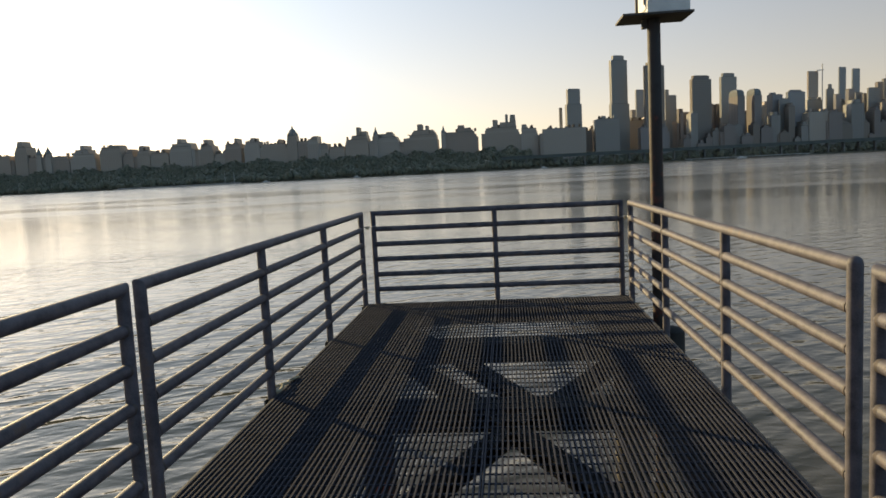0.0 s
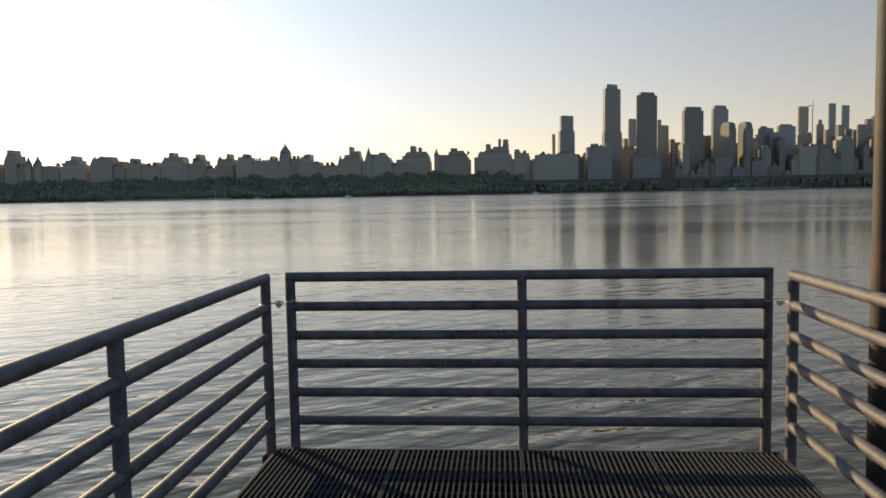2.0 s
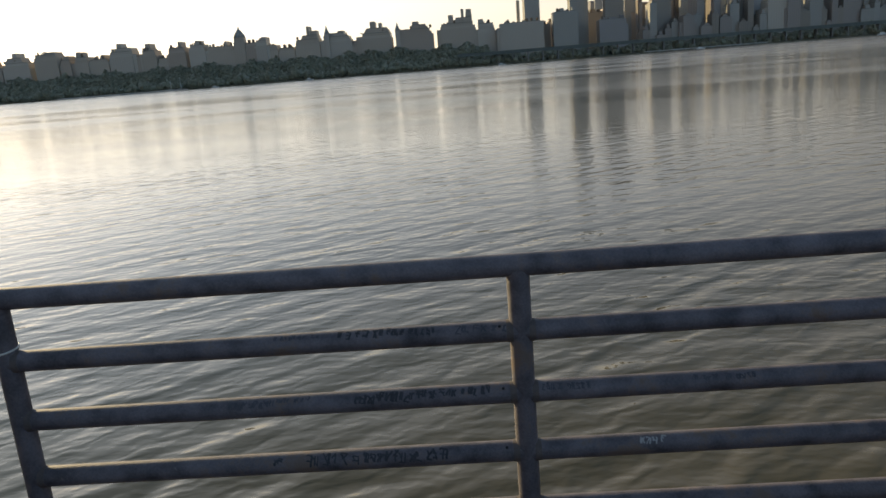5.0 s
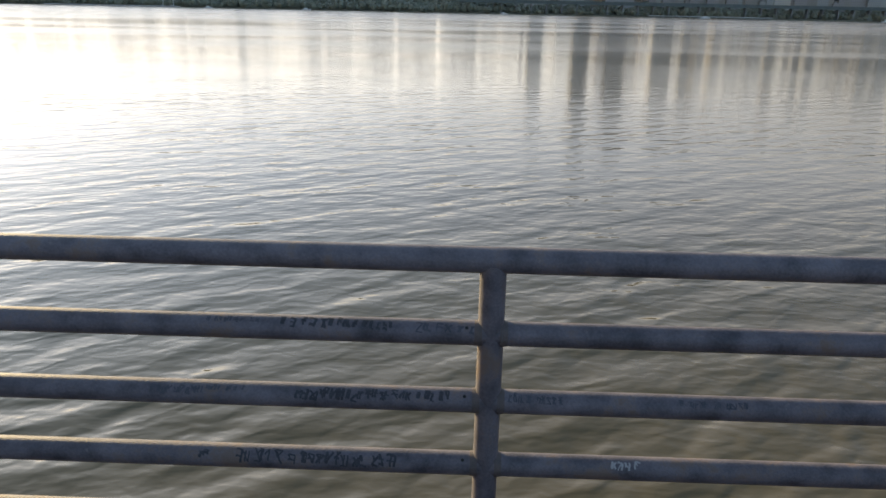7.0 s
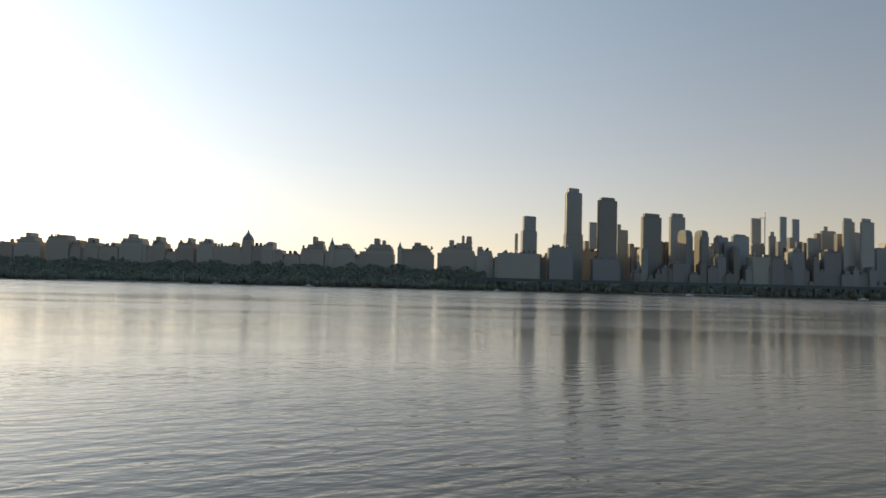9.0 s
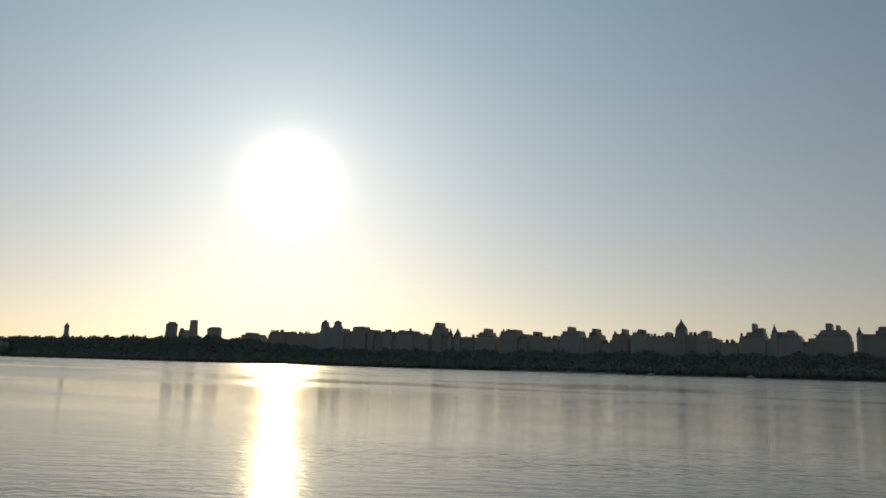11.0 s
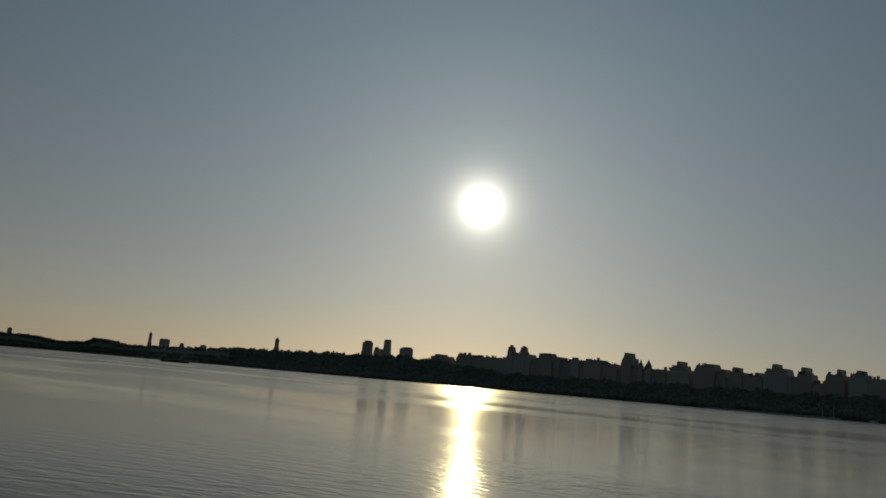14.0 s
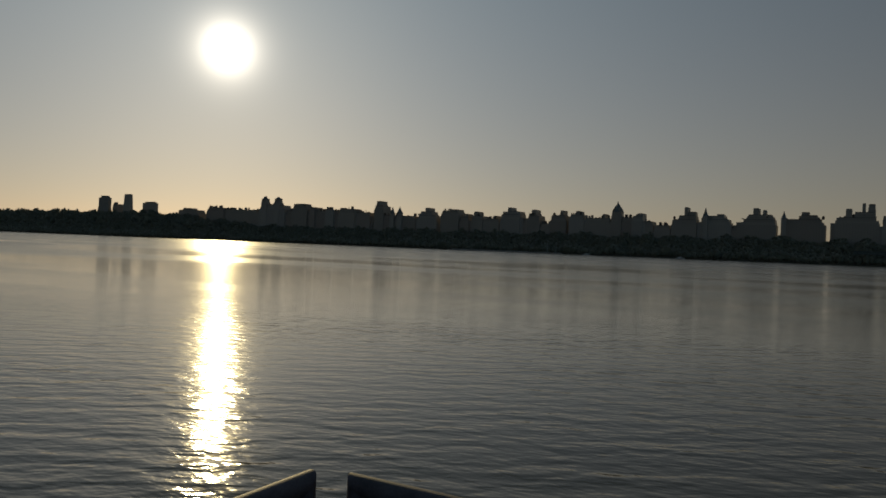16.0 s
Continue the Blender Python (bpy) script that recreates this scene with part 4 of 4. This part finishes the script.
def railing_panel(name, x, y, turn, length, posts, label, ends=(False, False), foot=-0.12, levels=LEVELS):
    """A welded pipe panel along its own x axis; ends: which end posts stand up with a domed top."""
    ob = base(name, x, y, 0, turn, label, "railing", "pier railing panels")
    first, last = posts[0], posts[-1]
    for k, z in enumerate(levels):
        r = R if k == 0 else R * 0.97
        bm = tube(bmesh.new(), (first, 0, z), (last, 0, z), r, 24)
        if k == 0:
            for v in bm.verts:
                if v.co.x < first + 0.001 and not ends[0]:
                    v.co.x -= v.co.z - z
                elif v.co.x > last - 0.001 and not ends[1]:
                    v.co.x += v.co.z - z
        rail = part("top_rail" if k == 0 else "rail", bm, RAIL, ob, smooth=True)
        for px in posts:
            for s in (-1, 1):
                if k and not (s < 0 and px == first) and not (s > 0 and px == last):
                    part("weld", tube(bmesh.new(), (px + s * R * 0.7, 0, z), (px + s * (R + 0.008), 0, z), R * 1.07, 20, R * 0.985), WELD, rail, smooth=True)
    for i, px in enumerate(posts):
        domed = (px == first and ends[0]) or (px == last and ends[1])
        mitred = px in (first, last) and not domed
        bm = tube(bmesh.new(), (px, 0, foot), (px, 0, 1.05 if domed else levels[0] if mitred else 1.03), R, 24)
        if mitred:
            for v in bm.verts:
                if v.co.z > 1.0:
                    v.co.z += (v.co.x - px) * (1 if px == last else -1)
        if domed:
            bmesh.ops.create_uvsphere(bm, u_segments=24, v_segments=12, radius=R, matrix=Matrix.Translation((px, 0, 1.05)))
        part("post", bm, RAIL, ob, smooth=True)
        part("mounting_plate", boxed(px - 0.05, px + 0.05, -0.012 - R, -R, foot, foot + 0.1, bevel=0.003), BEAM, ob)
    return ob


front_rail = railing_panel("railing_front", -1.416, 0.0, 0, 2.85, (R, 1.416, 2.85 - R), "grey galvanised pipe railing across the pier end, marked with scribbles")
front_rail.name = "railing"
SIDE = "dull grey galvanised pipe railing along the pier edge"
railing_panel("railing", -1.517, -0.038, -90, 5.14, (R, 1.75, 3.45, 5.11), SIDE)
railing_panel("railing", -1.517, -5.27, -90, 5.14, (R, 1.75, 3.45, 5.11), SIDE)
railing_panel("railing", -1.517, -10.5, -90, 4.4, (R, 1.5, 3.0, 4.37), SIDE)
LIT = "galvanised pipe railing along the pier edge, lit warm by the sun"
railing_panel("railing", 1.484, -0.133, -90, 5.29, (R, 1.79, 3.55, 5.26), LIT, ends=(False, True), levels=SUNNY_LEVELS)
railing_panel("railing", 1.484, -5.56, -90, 5.2, (R, 1.75, 3.5, 5.17), LIT, levels=SUNNY_LEVELS)
railing_panel("railing", 1.484, -10.85, -90, 4.0, (R, 1.5, 3.0, 3.97), LIT, levels=SUNNY_LEVELS)

# marker scribbles and drain holes on the pier-end railing
STROKES = (((0, 0), (0, 1)), ((1, 0), (1, 1)), ((0, 1), (1, 1)), ((0, 0.5), (1, 0.5)), ((0, 0), (1, 0)), ((0, 0), (1, 1)), ((0, 1), (1, 0)), ((0.5, 0), (0.5, 1)), ((0, 1), (0.5, 0.5)), ((0.5, 0.5), (1, 1)))


def scribble(x0, x1, z, tall, round_at, pen_width, seed):
    """Unreadable hand lettering: a few strokes a sign, laid round the pipe."""
    pen = random.Random(seed)
    bm = bmesh.new()
    rr = R * 0.97 + 0.0006
    x = x0
    while x < x1:
        wide, high, drop = tall * pen.uniform(0.35, 0.75), tall * pen.uniform(0.7, 1.15), pen.uniform(-0.2, 0.1) * tall
        for (u0, v0), (u1, v1) in pen.sample(STROKES, pen.choice((3, 3, 4, 4))):
            a, b = Vector((x + u0 * wide, v0 * high + drop)), Vector((x + u1 * wide, v1 * high + drop))
            side = (b - a).orthogonal().normalized() * pen_width * pen.uniform(0.35, 0.75)
            prev = None
            for k in range(5):
                p = a.lerp(b, k / 4) + side * 0.6 * math.sin(k * 1.3 + u0)
                row = []
                for q in (p - side, p + side):
                    t = round_at + (q.y - tall / 2) / R
                    row.append(bm.verts.new((q.x, -math.cos(t) * rr, z + math.sin(t) * rr)))
                if prev:
                    bm.faces.new((prev[0], prev[1], row[1], row[0]))
                prev = row
        x += wide + pen.choice((0.002, 0.004, 0.006, 0.014))
    return bm


for x0, x1, z, tall, round_at, pen_width, seed, ink in (
        (0.935, 1.20, 0.862, 0.020, 0.95, 0.0046, 1, INK), (1.245, 1.375, 0.862, 0.020, 0.8, 0.0036, 2, FAINT), (0.766, 0.886, 0.862, 0.012, 1.0, 0.003, 3, FAINT),
        (0.965, 1.14, 0.687, 0.026, 0.72, 0.005, 4, INK), (1.145, 1.32, 0.687, 0.021, 0.8, 0.0042, 5, INK), (0.62, 0.735, 0.687, 0.016, 0.65, 0.0036, 6, FAINT), (0.75, 0.84, 0.687, 0.012, 0.95, 0.003, 7, FAINT),
        (0.81, 1.19, 0.514, 0.030, 0.62, 0.0044, 8, INK), (0.72, 0.74, 0.514, 0.018, 0.7, 0.004, 9, INK), (1.46, 1.6, 0.687, 0.018, 0.8, 0.003, 10, FAINT), (1.86, 2.03, 0.687, 0.016, 0.8, 0.003, 11, FAINT), (1.72, 1.8, 0.514, 0.018, 0.8, 0.004, 12, CHALK)):
    part("scribble", scribble(x0, x1, z, tall, round_at, pen_width, seed), ink, front_rail, "unreadable marker scribbles")["kind"] = "stuff"
for z in LEVELS[1:5]:
    part("drain_hole", tube(bmesh.new(), (1.36, -0.0205, z + 0.0205), (1.36, -0.0215, z + 0.0215), 0.004, 10), HOLE, front_rail)

# wire ties across the two corner gaps
def wire_tie(ax, ay, bx, by, z, label):
    ob = base("wire_tie", (ax + bx) / 2, (ay + by) / 2, z, 0, label, "wire tie", "corner wire ties")
    for k, (px, py, dz) in enumerate(((ax, ay, 0.0), (bx, by, 0.012))):
        ring = [(px - ob.location.x + (R + 0.003) * math.cos(a), py - ob.location.y + (R + 0.003) * math.sin(a), dz + 0.006 * math.sin(a + k)) for a in (i * math.tau / 10 for i in range(10))]
        bent("loop", ring, 0.003, WIRE, ob, cyclic=True)
    dx, dy = (bx - ax) / 2, (by - ay) / 2
    for s in (-1, 1):
        pts = [(dx * t, dy * t, 0.006 + s * 0.004 * math.cos(9 * t)) for t in (-0.72, -0.45, -0.2, 0, 0.2, 0.45, 0.72)]
        bent("strand", pts, 0.0028, WIRE, ob)
    tail = random.Random(5)
    for i in range(7):
        pts = [(0, 0, 0.004)] + [(tail.uniform(-0.02, 0.02), tail.uniform(-0.015, 0.015), tail.uniform(-0.025, 0.018)) for _ in range(3)]
        bent("twist", pts, 0.0032, ROPE, ob, "frayed knot")


wire_tie(-1.517, -0.068, -1.386, 0.0, 0.885, "twisted wire tying the two corner railings together")
wire_tie(1.404, 0.0, 1.484, -0.163, 0.885, "twisted wire tying the two corner railings together")

# ---- pile with the cabinet ----
pole = base("steel_pile", 1.645, -0.81, 0, 0, "rusty brown steel pile rising beside the pier", "pile")
part("shaft", tube(bmesh.new(), (0, 0, -5), (0, 0, 2.85), 0.063, 32), POLE, pole, smooth=True)
part("platform", boxed(-0.33, 0.33, -0.25, 0.25, 2.85, 2.872, bevel=0.004), PLATE, pole, "dark square steel platform")
part("bracket", boxed(-0.115, -0.066, -0.03, 0.03, 2.76, 2.85, bevel=0.006), PLATE, pole)
chest = base("cabinet", 1.645 + 0.10, -0.81, 2.873, 0, "white weathered metal cabinet on the pile platform", "cabinet")
part("body", boxed(-0.2, 0.2, -0.22, 0.22, 0, 0.62, bevel=0.008), CABINET, chest)
part("lid", boxed(-0.23, 0.23, -0.25, 0.25, 0.622, 0.65, bevel=0.006), CABINET, chest)
door_ = part("door", boxed(-0.212, -0.2005, -0.19, 0.19, 0.04, 0.58, bevel=0.004), CABINET, chest)
for z in (0.12, 0.32, 0.5):
    part("hinge", tube(bmesh.new(), (-0.218, -0.18, z - 0.04), (-0.218, -0.18, z + 0.04), 0.008, 10), PLATE, door_)
part("corner_post", boxed(-0.232, -0.206, 0.2, 0.24, 0, 0.62), PLATE, chest)

# rubber fender at the pier edge and a rope end by a post
fender = base("fender", 1.66, -1.34, -0.11, 0, "black rounded rubber fender on the pier edge", "fender")
bm = tube(bmesh.new(), (0, 0, -0.75), (0, 0, -0.02), 0.11, 28)
bmesh.ops.create_uvsphere(bm, u_segments=28, v_segments=12, radius=0.11, matrix=Matrix.Translation((0, 0, -0.02)) @ Matrix.Diagonal((1, 1, 0.5, 1)))
part("body", bm, RUBBER, fender, smooth=True)
part("mount", boxed(-0.192, -0.09, -0.06, 0.06, -0.12, -0.02, bevel=0.005), BEAM, fender)
knot = base("rope_end", -1.49, -3.36, 0.0, 0, "short frayed rope lying on the grating edge", "rope")
pts = [(0.0, -0.12, 0.012), (0.03, -0.05, 0.02), (-0.02, 0.03, 0.03), (0.03, 0.1, 0.02), (-0.01, 0.18, 0.012), (0.04, 0.3, 0.01)]
bent("rope", pts, 0.011, ROPE, knot)
bent("loop", [(-0.02 + 0.05 * math.cos(a), -0.05 + 0.06 * math.sin(a), 0.03 + 0.012 * math.sin(2 * a)) for a in (i * math.tau / 9 for i in range(9))], 0.010, ROPE, knot, cyclic=True)
